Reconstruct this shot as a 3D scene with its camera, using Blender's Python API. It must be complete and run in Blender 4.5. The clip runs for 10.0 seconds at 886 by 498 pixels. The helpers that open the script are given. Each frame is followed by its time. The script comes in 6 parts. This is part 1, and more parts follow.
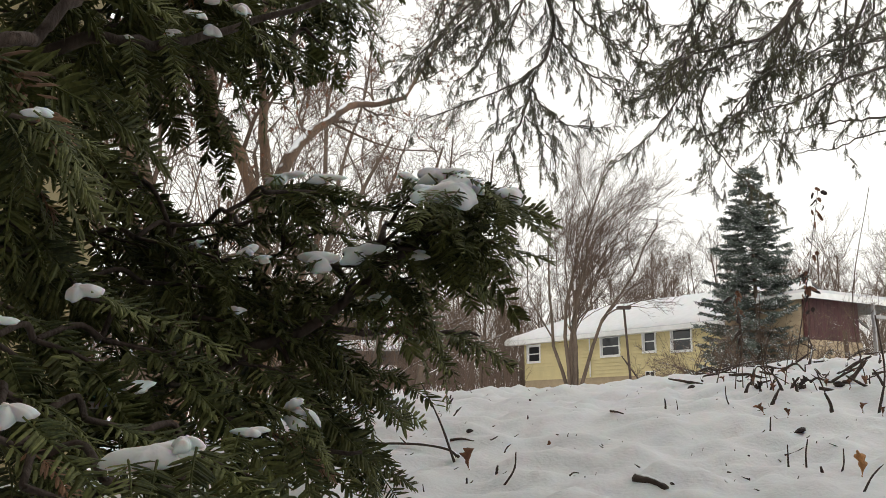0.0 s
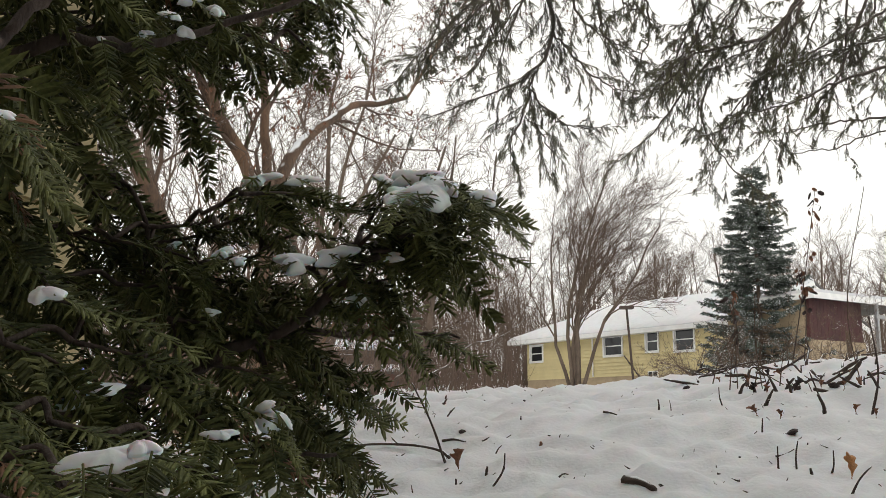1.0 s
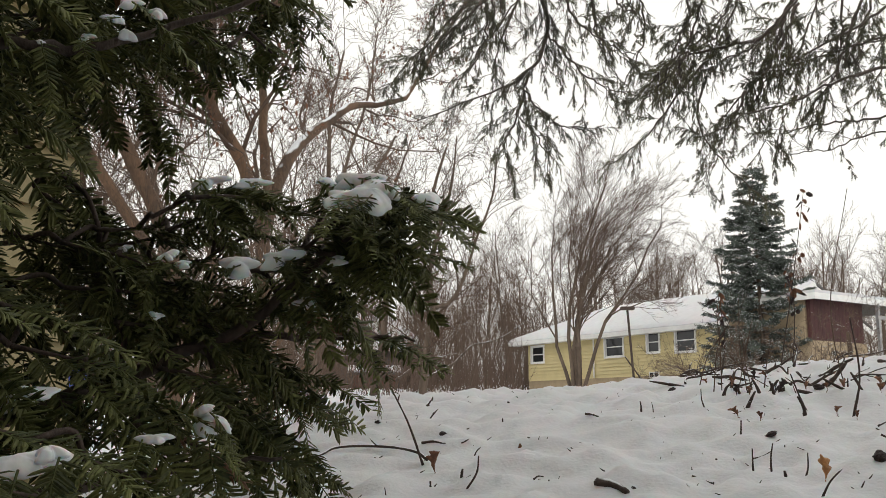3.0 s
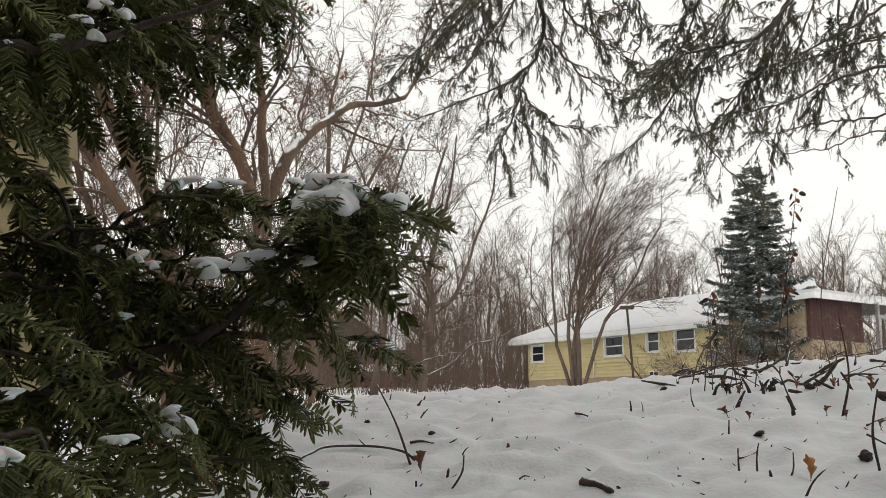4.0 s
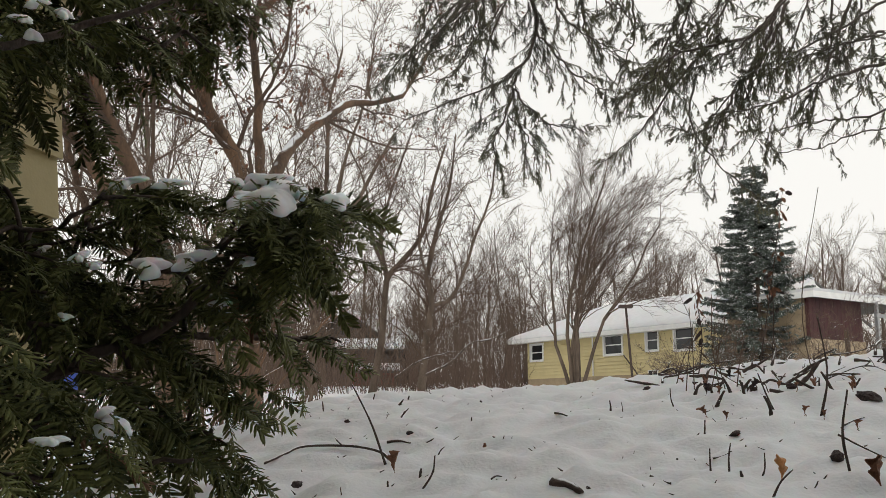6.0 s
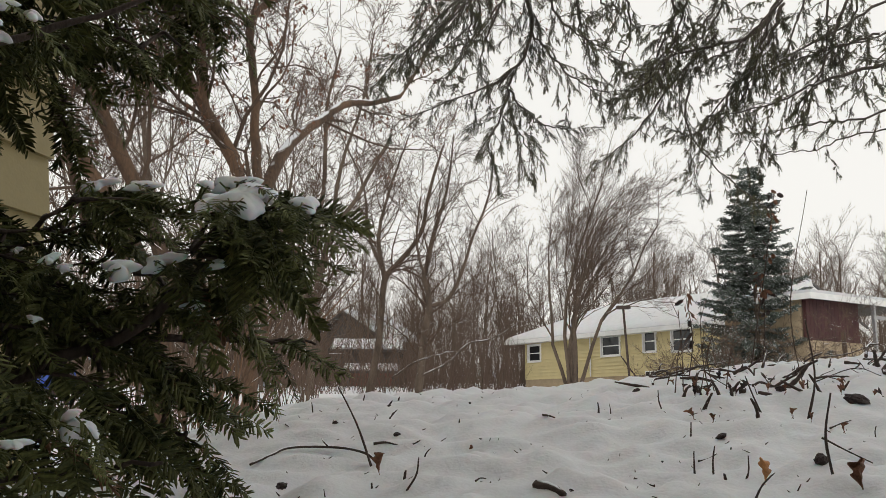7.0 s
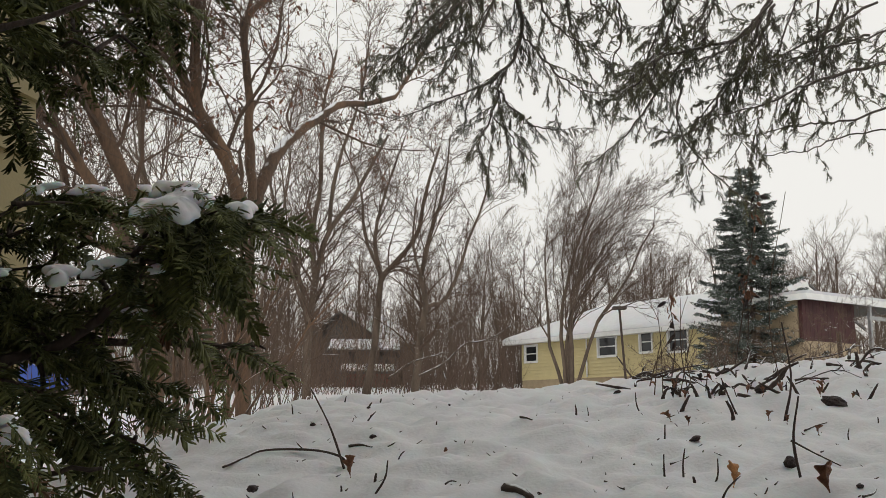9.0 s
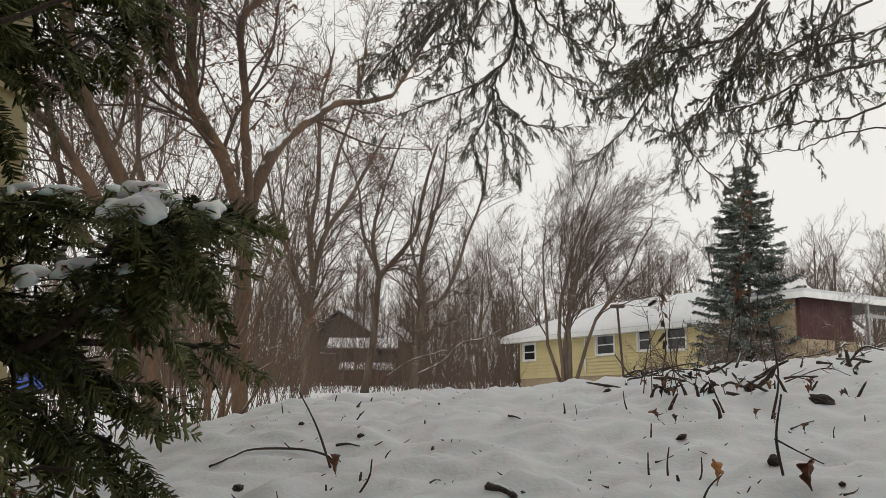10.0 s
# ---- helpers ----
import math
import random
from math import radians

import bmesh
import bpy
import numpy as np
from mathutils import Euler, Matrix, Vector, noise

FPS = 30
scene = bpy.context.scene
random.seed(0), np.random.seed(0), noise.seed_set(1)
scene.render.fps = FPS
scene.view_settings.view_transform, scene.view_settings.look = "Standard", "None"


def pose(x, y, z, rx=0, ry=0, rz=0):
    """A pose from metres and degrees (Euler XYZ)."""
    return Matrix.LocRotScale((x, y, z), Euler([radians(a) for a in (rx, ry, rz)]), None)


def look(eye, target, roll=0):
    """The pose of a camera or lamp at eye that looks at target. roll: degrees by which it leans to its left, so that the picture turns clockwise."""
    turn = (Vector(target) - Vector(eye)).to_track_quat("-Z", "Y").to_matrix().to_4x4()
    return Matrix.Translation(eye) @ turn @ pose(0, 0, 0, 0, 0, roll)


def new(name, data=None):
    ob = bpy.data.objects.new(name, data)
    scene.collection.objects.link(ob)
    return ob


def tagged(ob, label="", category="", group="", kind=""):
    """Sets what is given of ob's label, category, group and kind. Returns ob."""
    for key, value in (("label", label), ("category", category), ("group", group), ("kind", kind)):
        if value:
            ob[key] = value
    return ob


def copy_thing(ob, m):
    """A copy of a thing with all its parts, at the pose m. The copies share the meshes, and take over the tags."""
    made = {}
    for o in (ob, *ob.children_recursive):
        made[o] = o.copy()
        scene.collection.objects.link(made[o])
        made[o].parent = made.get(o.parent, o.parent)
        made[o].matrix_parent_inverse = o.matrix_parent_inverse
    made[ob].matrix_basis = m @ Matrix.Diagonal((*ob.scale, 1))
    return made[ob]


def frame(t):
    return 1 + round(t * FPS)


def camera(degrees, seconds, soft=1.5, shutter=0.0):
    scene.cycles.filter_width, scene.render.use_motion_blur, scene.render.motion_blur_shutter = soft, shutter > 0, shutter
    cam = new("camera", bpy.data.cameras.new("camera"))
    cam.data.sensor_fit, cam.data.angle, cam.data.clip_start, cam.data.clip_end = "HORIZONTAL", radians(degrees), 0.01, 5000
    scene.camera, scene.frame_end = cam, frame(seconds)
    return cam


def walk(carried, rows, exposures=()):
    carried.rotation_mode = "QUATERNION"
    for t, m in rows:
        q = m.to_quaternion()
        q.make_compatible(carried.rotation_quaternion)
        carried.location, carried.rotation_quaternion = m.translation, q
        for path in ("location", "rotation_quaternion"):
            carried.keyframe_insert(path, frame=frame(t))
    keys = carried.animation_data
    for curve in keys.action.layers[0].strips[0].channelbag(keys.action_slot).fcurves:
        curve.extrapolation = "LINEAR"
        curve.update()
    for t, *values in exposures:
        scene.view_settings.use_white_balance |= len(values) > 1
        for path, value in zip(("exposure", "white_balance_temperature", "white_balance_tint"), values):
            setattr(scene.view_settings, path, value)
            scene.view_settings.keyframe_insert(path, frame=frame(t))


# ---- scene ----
cam = camera(50.5, 10.0, soft=0.75)
PATH = [
    (0, (0.003, 0.128, 0.033), (0.005, 2.098, 0.38), -0.1),
    (0.5, (0.018, 0.129, 0.034), (0.015, 2.099, 0.381), -0.1),
    (1, (0.032, 0.13, 0.036), (0.027, 2.1, 0.382), -0.0),
    (1.5, (0.047, 0.13, 0.036), (0.04, 2.1, 0.384), -0.0),
    (2, (0.062, 0.13, 0.037), (0.053, 2.1, 0.385), 0.0),
    (2.5, (0.076, 0.131, 0.038), (0.067, 2.1, 0.386), 0.0),
    (4, (0.121, 0.133, 0.04), (0.111, 2.103, 0.386), 0.0),
    (4.5, (0.137, 0.135, 0.04), (0.127, 2.105, 0.385), -0.0),
    (5, (0.151, 0.136, 0.042), (0.141, 2.107, 0.385), -0.0),
    (5.5, (0.166, 0.136, 0.042), (0.155, 2.106, 0.385), 0.0),
    (7, (0.209, 0.137, 0.046), (0.202, 2.107, 0.39), 0.2),
    (7.5, (0.223, 0.137, 0.047), (0.217, 2.107, 0.392), 0.3),
    (8, (0.238, 0.135, 0.047), (0.233, 2.105, 0.394), 0.2),
    (8.5, (0.252, 0.138, 0.049), (0.249, 2.108, 0.395), 0.2),
    (9, (0.267, 0.14, 0.051), (0.265, 2.11, 0.396), 0.2),
    (9.5, (0.282, 0.141, 0.052), (0.282, 2.111, 0.394), 0.2),
    (10, (0.297, 0.139, 0.052), (0.298, 2.11, 0.394), 0.1),
]
walk(cam, [(t, look(e, g, r)) for t, e, g, r in PATH], exposures=[(0.0, 0.06), (2.5, -0.03), (5.0, -0.17), (7.5, -0.29), (10.0, -0.37)])

# ---- world and sun: flat winter overcast ----
world = bpy.data.worlds.new("overcast")
scene.world = world
world.use_nodes = True
wn, wl = world.node_tree.nodes, world.node_tree.links
sky = wn.new("ShaderNodeTexSky")
sky.sky_type = "NISHITA"
sky.sun_disc = False
sky.sun_elevation, sky.sun_rotation = radians(32), radians(200)
sky.air_density, sky.dust_density = 1.0, 6.0
gray = wn.new("ShaderNodeHueSaturation")
gray.inputs["Saturation"].default_value = 0.12
wl.new(sky.outputs[0], gray.inputs["Color"])
cloud = wn.new("ShaderNodeMix")
cloud.data_type = "RGBA"
cloud.inputs[0].default_value = 0.88
cloud.inputs[7].default_value = (9.25, 9.1, 8.68, 1)
wl.new(gray.outputs[0], cloud.inputs[6])
back = wn["Background"]
back.inputs[1].default_value = 0.131
wl.new(cloud.outputs[2], back.inputs[0])
sun = new("sun", bpy.data.lights.new("sun", "SUN"))
sun.data.energy, sun.data.angle, sun.data.color = 0.5, radians(40), (1.0, 0.97, 0.93)
sun.matrix_world = look((0, 0, 30), (0.31 * 17, 0.85 * 17, 30 - 11))


# ---- materials ----
def material(name, color, rough=0.8, vary=0.3, scale=8.0, fine=60.0, bump=0.2, bump_scale=40.0, snow=0.0, other=None,
             metal=0.0, per_piece=0.0, stretch=(1, 1, 1), dist=0.01, snow_scale=9.0):
    m = bpy.data.materials.new(name)
    m.use_nodes = True
    n, l = m.node_tree.nodes, m.node_tree.links
    b = n["Principled BSDF"]
    b.inputs["Roughness"].default_value, b.inputs["Metallic"].default_value = rough, metal
    co = n.new("ShaderNodeTexCoord")
    mp = n.new("ShaderNodeMapping")
    mp.inputs["Scale"].default_value = stretch
    l.new(co.outputs["Object"], mp.inputs[0])
    big, small = n.new("ShaderNodeTexNoise"), n.new("ShaderNodeTexNoise")
    big.inputs["Scale"].default_value, small.inputs["Scale"].default_value = scale, fine
    big.inputs["Detail"].default_value, small.inputs["Detail"].default_value = 4, 3
    l.new(mp.outputs[0], big.inputs[0]), l.new(mp.outputs[0], small.inputs[0])
    mix = n.new("ShaderNodeMix")
    mix.data_type = "RGBA"
    dark = [c * (1 - vary) for c in color]
    light = other or [min(1, c * (1 + vary)) for c in color]
    mix.inputs[6].default_value, mix.inputs[7].default_value = (*dark, 1), (*light, 1)
    ad = n.new("ShaderNodeMath")
    ad.operation = "MULTIPLY_ADD"
    ad.inputs[1].default_value, ad.inputs[2].default_value = 0.45, -0.22
    l.new(small.outputs[0], ad.inputs[0])
    sm = n.new("ShaderNodeMath")
    l.new(big.outputs[0], sm.inputs[0]), l.new(ad.outputs[0], sm.inputs[1])
    ramp = n.new("ShaderNodeMapRange")
    ramp.inputs[1].default_value, ramp.inputs[2].default_value = 0.3, 0.7
    l.new(sm.outputs[0], ramp.inputs[0])
    l.new(ramp.outputs[0], mix.inputs[0])
    out = mix.outputs[2]
    if per_piece:
        oi = n.new("ShaderNodeObjectInfo")
        ge = n.new("ShaderNodeNewGeometry")
        s2 = n.new("ShaderNodeMath")
        l.new(oi.outputs["Random"], s2.inputs[0]), l.new(ge.outputs["Random Per Island"], s2.inputs[1])
        mr = n.new("ShaderNodeMapRange")
        mr.inputs[2].default_value = 2.0
        mr.inputs[3].default_value, mr.inputs[4].default_value = 1 - per_piece, 1 + per_piece
        l.new(s2.outputs[0], mr.inputs[0])
        hs = n.new("ShaderNodeHueSaturation")
        l.new(mr.outputs[0], hs.inputs["Value"]), l.new(out, hs.inputs["Color"])
        out = hs.outputs[0]
    if snow:
        ge = n.new("ShaderNodeNewGeometry")
        sep = n.new("ShaderNodeSeparateXYZ")
        l.new(ge.outputs["Normal"], sep.inputs[0])
        sn = n.new("ShaderNodeTexNoise")
        sn.inputs["Scale"].default_value = snow_scale
        l.new(ge.outputs["Position"], sn.inputs[0])
        a2 = n.new("ShaderNodeMath")
        a2.operation = "MULTIPLY_ADD"
        a2.inputs[1].default_value = 1.4
        l.new(sn.outputs[0], a2.inputs[0]), l.new(sep.outputs[2], a2.inputs[2])
        mr = n.new("ShaderNodeMapRange")
        mr.inputs[1].default_value, mr.inputs[2].default_value = 1.75 - snow, 1.9 - snow
        l.new(a2.outputs[0], mr.inputs[0])
        m2 = n.new("ShaderNodeMix")
        m2.data_type = "RGBA"
        m2.inputs[7].default_value = (0.82, 0.84, 0.86, 1)
        l.new(mr.outputs[0], m2.inputs[0]), l.new(out, m2.inputs[6])
        out = m2.outputs[2]
    l.new(out, b.inputs["Base Color"])
    if bump:
        bn = n.new("ShaderNodeTexNoise")
        bn.inputs["Scale"].default_value, bn.inputs["Detail"].default_value = bump_scale, 5
        l.new(mp.outputs[0], bn.inputs[0])
        bp = n.new("ShaderNodeBump")
        bp.inputs["Strength"].default_value, bp.inputs["Distance"].default_value = bump, dist
        l.new(bn.outputs[0], bp.inputs["Height"])
        l.new(bp.outputs[0], b.inputs["Normal"])
    return m


SNOW = material("snow", (0.63, 0.635, 0.65), 0.75, 0.05, 3, 300, 0.35, 90, dist=0.006)
for key, value in (("Subsurface Weight", 0.2), ("Subsurface Scale", 0.02)):
    SNOW.node_tree.nodes["Principled BSDF"].inputs[key].default_value = value
FRESHSNOW = material("fresh_snow", (0.84, 0.85, 0.87), 0.8, 0.03, 20, 300, 0.25, 160, dist=0.002)
for key, value in (("Subsurface Weight", 0.3), ("Subsurface Scale", 0.012)):
    FRESHSNOW.node_tree.nodes["Principled BSDF"].inputs[key].default_value = value
NEEDLE = material("yew_needle", (0.043, 0.064, 0.024), 0.6, 0.5, 9, 200, 0, other=(0.145, 0.15, 0.048), per_piece=0.55)
NEEDLE.node_tree.nodes["Principled BSDF"].inputs["Specular IOR Level"].default_value = 0.22
DEADNEEDLE = material("dead_yew_needle", (0.15, 0.075, 0.035), 0.7, 0.4, 20, 200, 0, per_piece=0.4)
YEWBARK = material("yew_bark", (0.055, 0.038, 0.03), 0.9, 0.4, 30, 200, 0.5, 120, stretch=(1, 1, 0.3))
SPRUCENEEDLE = material("spruce_needle", (0.062, 0.071, 0.038), 0.6, 0.4, 2, 40, 0, other=(0.125, 0.118, 0.056), per_piece=0.4)
SPRUCEBARK = material("spruce_bark", (0.075, 0.06, 0.05), 0.9, 0.35, 12, 90, 0.5, 60, snow=0.28, snow_scale=4)
BLUENEEDLE = material("blue_spruce_needle", (0.058, 0.078, 0.058), 0.7, 0.4, 0.8, 10, 0, other=(0.13, 0.155, 0.13), per_piece=0.35, snow=0.46, snow_scale=3.5)
BARK = material("gray_brown_bark", (0.115, 0.085, 0.063), 0.95, 0.4, 3, 40, 0.7, 25, snow=0.38, stretch=(1, 1, 0.25), dist=0.03, snow_scale=2)
WARMBARK = material("orange_brown_bark", (0.085, 0.062, 0.047), 0.95, 0.45, 1.6, 30, 0.9, 22, snow=0.44, other=(0.175, 0.104, 0.062), stretch=(1, 1, 0.3), dist=0.03, snow_scale=2)
SNOWYBARK = material("snow_lined_bark", (0.10, 0.075, 0.058), 0.95, 0.4, 3, 40, 0.5, 25, snow=0.5, snow_scale=3)
TWIG = material("bare_twig", (0.096, 0.064, 0.045), 0.95, 0.3, 1, 8, 0, snow=0.2, snow_scale=3)
FARTWIG = material("far_twig", (0.122, 0.087, 0.064), 0.95, 0.25, 0.2, 2, 0)
REDTWIG = material("reddish_shrub", (0.115, 0.078, 0.06), 0.95, 0.3, 1, 8, 0)
DEADWOOD = material("dead_wood", (0.06, 0.042, 0.034), 0.9, 0.4, 25, 150, 0.5, 120, snow=0.3, snow_scale=14)
LEAF = material("dry_leaf", (0.16, 0.07, 0.035), 0.7, 0.4, 60, 300, 0.4, 200)
ORANGELEAF = material("orange_leaf", (0.42, 0.19, 0.065), 0.65, 0.35, 60, 300, 0.4, 200)
DARKPOD = material("dark_pod", (0.035, 0.022, 0.02), 0.8, 0.4, 80, 300, 0.5, 200)
YELLOW = material("yellow_siding", (0.60, 0.51, 0.27), 0.6, 0.07, 1.2, 25, 0.08, 60, per_piece=0.05)
# near siding: yellow paint darkened, with the shade of eave and yew in it
SHADEDYELLOW = material("shaded_yellow_siding", (0.28, 0.225, 0.10), 0.55, 0.08, 2, 40, 0.1, 80, per_piece=0.05)
WHITE = material("white_paint", (0.78, 0.78, 0.76), 0.5, 0.06, 3, 40, 0.05, 60)
MAROON = material("maroon_boards", (0.055, 0.014, 0.014), 0.7, 0.25, 1, 15, 0.1, 30)
TAN = material("tan_block", (0.36, 0.28, 0.18), 0.85, 0.15, 2, 20, 0.2, 20)
GRAYROOF = material("gray_shingle", (0.11, 0.105, 0.1), 0.9, 0.2, 2, 20, 0.3, 15)
REDBRICK = material("faded_red_wall", (0.22, 0.09, 0.07), 0.9, 0.25, 1, 12, 0.2, 15)
BLUE = material("blue_plastic", (0.02, 0.07, 0.36), 0.45, 0.15, 3, 20, 0.1, 20)
GRAYMETAL = material("gray_metal", (0.35, 0.35, 0.35), 0.5, 0.1, 5, 30, 0.05, 30, metal=0.6)
DARK = material("dark_room", (0.03, 0.03, 0.032), 0.9, 0.2, 2, 10, 0)
GLASS = bpy.data.materials.new("window_glass")
GLASS.use_nodes = True
gb = GLASS.node_tree.nodes["Principled BSDF"]
gb.inputs["Base Color"].default_value = (0.02, 0.022, 0.024, 1)
gb.inputs["Roughness"].default_value = 0.06


# ---- mesh tools ----
REF_Z, REF_X, RINGS = (0.31, 0.17, 0.93), (0.93, 0.31, 0.17), {}


def unit(v):
    v = np.asarray(v, float)
    return v / (np.linalg.norm(v) + 1e-12)


class Shape:
    """Gathers tubes, blades and boxes and turns them into one mesh."""

    def __init__(self):
        self.v, self.q, self.t, self.g, self.n = [], [], [], [], 0

    def add(self, verts, faces):
        verts = np.asarray(verts, float).reshape(-1, 3)
        n = self.n
        for f in faces:
            (self.q if len(f) == 4 else self.t if len(f) == 3 else self.g).append([i + n for i in f])
        self.v.append(verts)
        self.n += len(verts)

    def add_array(self, verts, faces):
        """Faces as an array of rows of three or four."""
        verts = np.asarray(verts, float).reshape(-1, 3)
        (self.q if faces.shape[1] == 4 else self.t).append(faces + self.n)
        self.v.append(verts)
        self.n += len(verts)

    def tube(self, pts, radii, sides=6, cap=True):
        pts = np.asarray(pts, float)
        k = len(pts)
        d = np.empty_like(pts)
        d[1:-1] = pts[2:] - pts[:-2]
        d[0], d[-1] = pts[1] - pts[0], pts[-1] - pts[-2]
        d /= np.sqrt((d * d).sum(1))[:, None] + 1e-12
        ref = REF_Z if abs(d[0][2]) < 0.8 else REF_X
        a = np.stack((d[:, 1] * ref[2] - d[:, 2] * ref[1], d[:, 2] * ref[0] - d[:, 0] * ref[2], d[:, 0] * ref[1] - d[:, 1] * ref[0]), 1)
        a /= np.sqrt((a * a).sum(1))[:, None] + 1e-12
        b = np.stack((d[:, 1] * a[:, 2] - d[:, 2] * a[:, 1], d[:, 2] * a[:, 0] - d[:, 0] * a[:, 2], d[:, 0] * a[:, 1] - d[:, 1] * a[:, 0]), 1)
        if (k, sides) not in RINGS:
            th = np.arange(sides) * 2 * math.pi / sides
            i, j = np.meshgrid(np.arange(k - 1), np.arange(sides), indexing="ij")
            j2 = (j + 1) % sides
            RINGS[k, sides] = (np.cos(th)[None, :, None], np.sin(th)[None, :, None],
                               np.stack((i * sides + j, i * sides + j2, (i + 1) * sides + j2, (i + 1) * sides + j), -1).reshape(-1, 4))
        co, si, quads = RINGS[k, sides]
        v = pts[:, None, :] + (co * a[:, None, :] + si * b[:, None, :]) * np.asarray(radii, float)[:, None, None]
        if cap:
            n = self.n
            self.g.append([n + j for j in range(sides)][::-1])
            self.g.append([n + (k - 1) * sides + j for j in range(sides)])
        self.add_array(v, quads)

    def blades(self, base, d, side, up, length, width):
        """Folded narrow blades: base, two shoulders, rib, two upper shoulders and tip."""
        base, d, side, up = (np.asarray(a, float) for a in (base, d, side, up))
        length, width = np.asarray(length)[:, None], np.asarray(width)[:, None]
        m = base + d * length * 0.2
        m2 = base + d * length * 0.75 - up * length * 0.05
        v = np.stack((base, m - side * width / 2, m + up * width * 0.25, m + side * width / 2,
                      m2 - side * width * 0.45, m2 + up * width * 0.2, m2 + side * width * 0.45, base + d * length - up * length * 0.13), 1)
        f = np.array([(0, 2, 1), (0, 3, 2), (1, 2, 5), (1, 5, 4), (2, 3, 6), (2, 6, 5), (4, 5, 7), (5, 6, 7)])
        self.add_array(v, (f[None] + 8 * np.arange(len(base))[:, None, None]).reshape(-1, 3))

    def slivers(self, base, tip, side, width):
        base, tip, side = np.asarray(base), np.asarray(tip), np.asarray(side)
        w = np.asarray(width)[:, None]
        v = np.stack((base - side * w / 2, base + side * w / 2, tip), 1)
        self.add_array(v, np.arange(3 * len(base)).reshape(-1, 3))

    def box(self, lo, hi):
        x0, y0, z0 = lo
        x1, y1, z1 = hi
        v = [(x0, y0, z0), (x1, y0, z0), (x1, y1, z0), (x0, y1, z0), (x0, y0, z1), (x1, y0, z1), (x1, y1, z1), (x0, y1, z1)]
        self.add(v, [(0, 3, 2, 1), (4, 5, 6, 7), (0, 1, 5, 4), (1, 2, 6, 5), (2, 3, 7, 6), (3, 0, 4, 7)])

    def mesh(self, name, mat, smooth=False):
        me = bpy.data.meshes.new(name)
        v = np.concatenate(self.v)
        rows = [np.asarray(f).reshape(-1, 3) for f in self.t], [np.asarray(f).reshape(-1, 4) for f in self.q]
        tri = np.concatenate(rows[0]) if rows[0] else np.zeros((0, 3), int)
        quad = np.concatenate(rows[1]) if rows[1] else np.zeros((0, 4), int)
        sizes = np.concatenate((np.full(len(tri), 3), np.full(len(quad), 4), [len(g) for g in self.g])).astype(int)
        loops = np.concatenate((tri.ravel(), quad.ravel(), [i for g in self.g for i in g])).astype(int)
        me.vertices.add(len(v))
        me.vertices.foreach_set("co", v.ravel())
        me.loops.add(len(loops))
        me.loops.foreach_set("vertex_index", loops)
        me.polygons.add(len(sizes))
        me.polygons.foreach_set("loop_start", np.concatenate(([0], np.cumsum(sizes)[:-1])).astype(int))
        me.polygons.foreach_set("use_smooth", np.full(len(sizes), smooth))
        me.materials.append(mat)
        me.update(calc_edges=True)
        me.validate()
        return me


def part(name, shape, mat, parent=None, label="", smooth=False):
    """Links one mesh object, under a thing or a part."""
    data = shape.mesh(name, mat, smooth) if isinstance(shape, Shape) else shape
    ob = new(name, data)
    if parent:
        ob.parent = parent
    return tagged(ob, label)


def thing(name, label, category, group="", kind="", at=(0, 0, 0)):
    ob = new(name)
    ob.location = at
    ob.empty_display_size = 0.05
    return tagged(ob, label, category, group, kind)


def spline(ctrl, n):
    """Catmull-Rom points through the controls."""
    c = np.asarray(ctrl, float)
    c = np.vstack((2 * c[0] - c[1], c, 2 * c[-1] - c[-2]))
    out = []
    segs = len(c) - 3
    for i in range(n):
        u = i / (n - 1) * segs
        k = min(int(u), segs - 1)
        t = u - k
        p0, p1, p2, p3 = c[k:k + 4]
        out.append(0.5 * (2 * p1 + (p2 - p0) * t + (2 * p0 - 5 * p1 + 4 * p2 - p3) * t * t + (3 * p1 - p0 - 3 * p2 + p3) * t ** 3))
    return np.array(out)


def frame_of(d, up):
    """A rotation whose x runs along d and whose z leans to up."""
    d = unit(d)
    y = np.cross(up, d)
    if np.linalg.norm(y) < 1e-3:
        y = np.cross((0.3, 0.9, 0.1), d)
    y = unit(y)
    z = np.cross(d, y)
    return np.stack((d, y, z), 1)


def placed(d, up, at, scale=1.0):
    r = frame_of(d, up)
    m = Matrix([[*(r[i] * scale), at[i]] for i in range(3)] + [[0, 0, 0, 1]])
    return m


# ---- ground ----
PROFILE_Y = [-60, -8, 0, 1, 1.7, 2, 2.5, 3, 3.6, 4.2, 4.7, 6, 8, 11, 16, 25, 38, 47, 62, 90, 160, 600, 2500]
PROFILE_Z = [-0.6, -0.45, -0.34, -0.24, -0.155, -0.118, -0.035, 0.05, 0.105, 0.135, 0.135, 0.07, -0.15, -0.3, -0.15, 0.15, 0.6, 1.0, 1.6, 3.0, 7, 16, 40]


def smoothstep(a, b, x):
    t = np.clip((x - a) / (b - a), 0, 1)
    return t * t * (3 - 2 * t)


RIPPLES, ripple_rng = [], np.random.default_rng(2)
for wave in (0.42, 0.33, 0.26, 0.21, 0.17, 0.14, 0.11, 0.09, 0.075):
    turn_by = ripple_rng.uniform(0, math.pi)
    RIPPLES.append((math.cos(turn_by) * 6.283 / wave, math.sin(turn_by) * 6.283 / wave, ripple_rng.uniform(0, 6.28), 0.026 * wave))


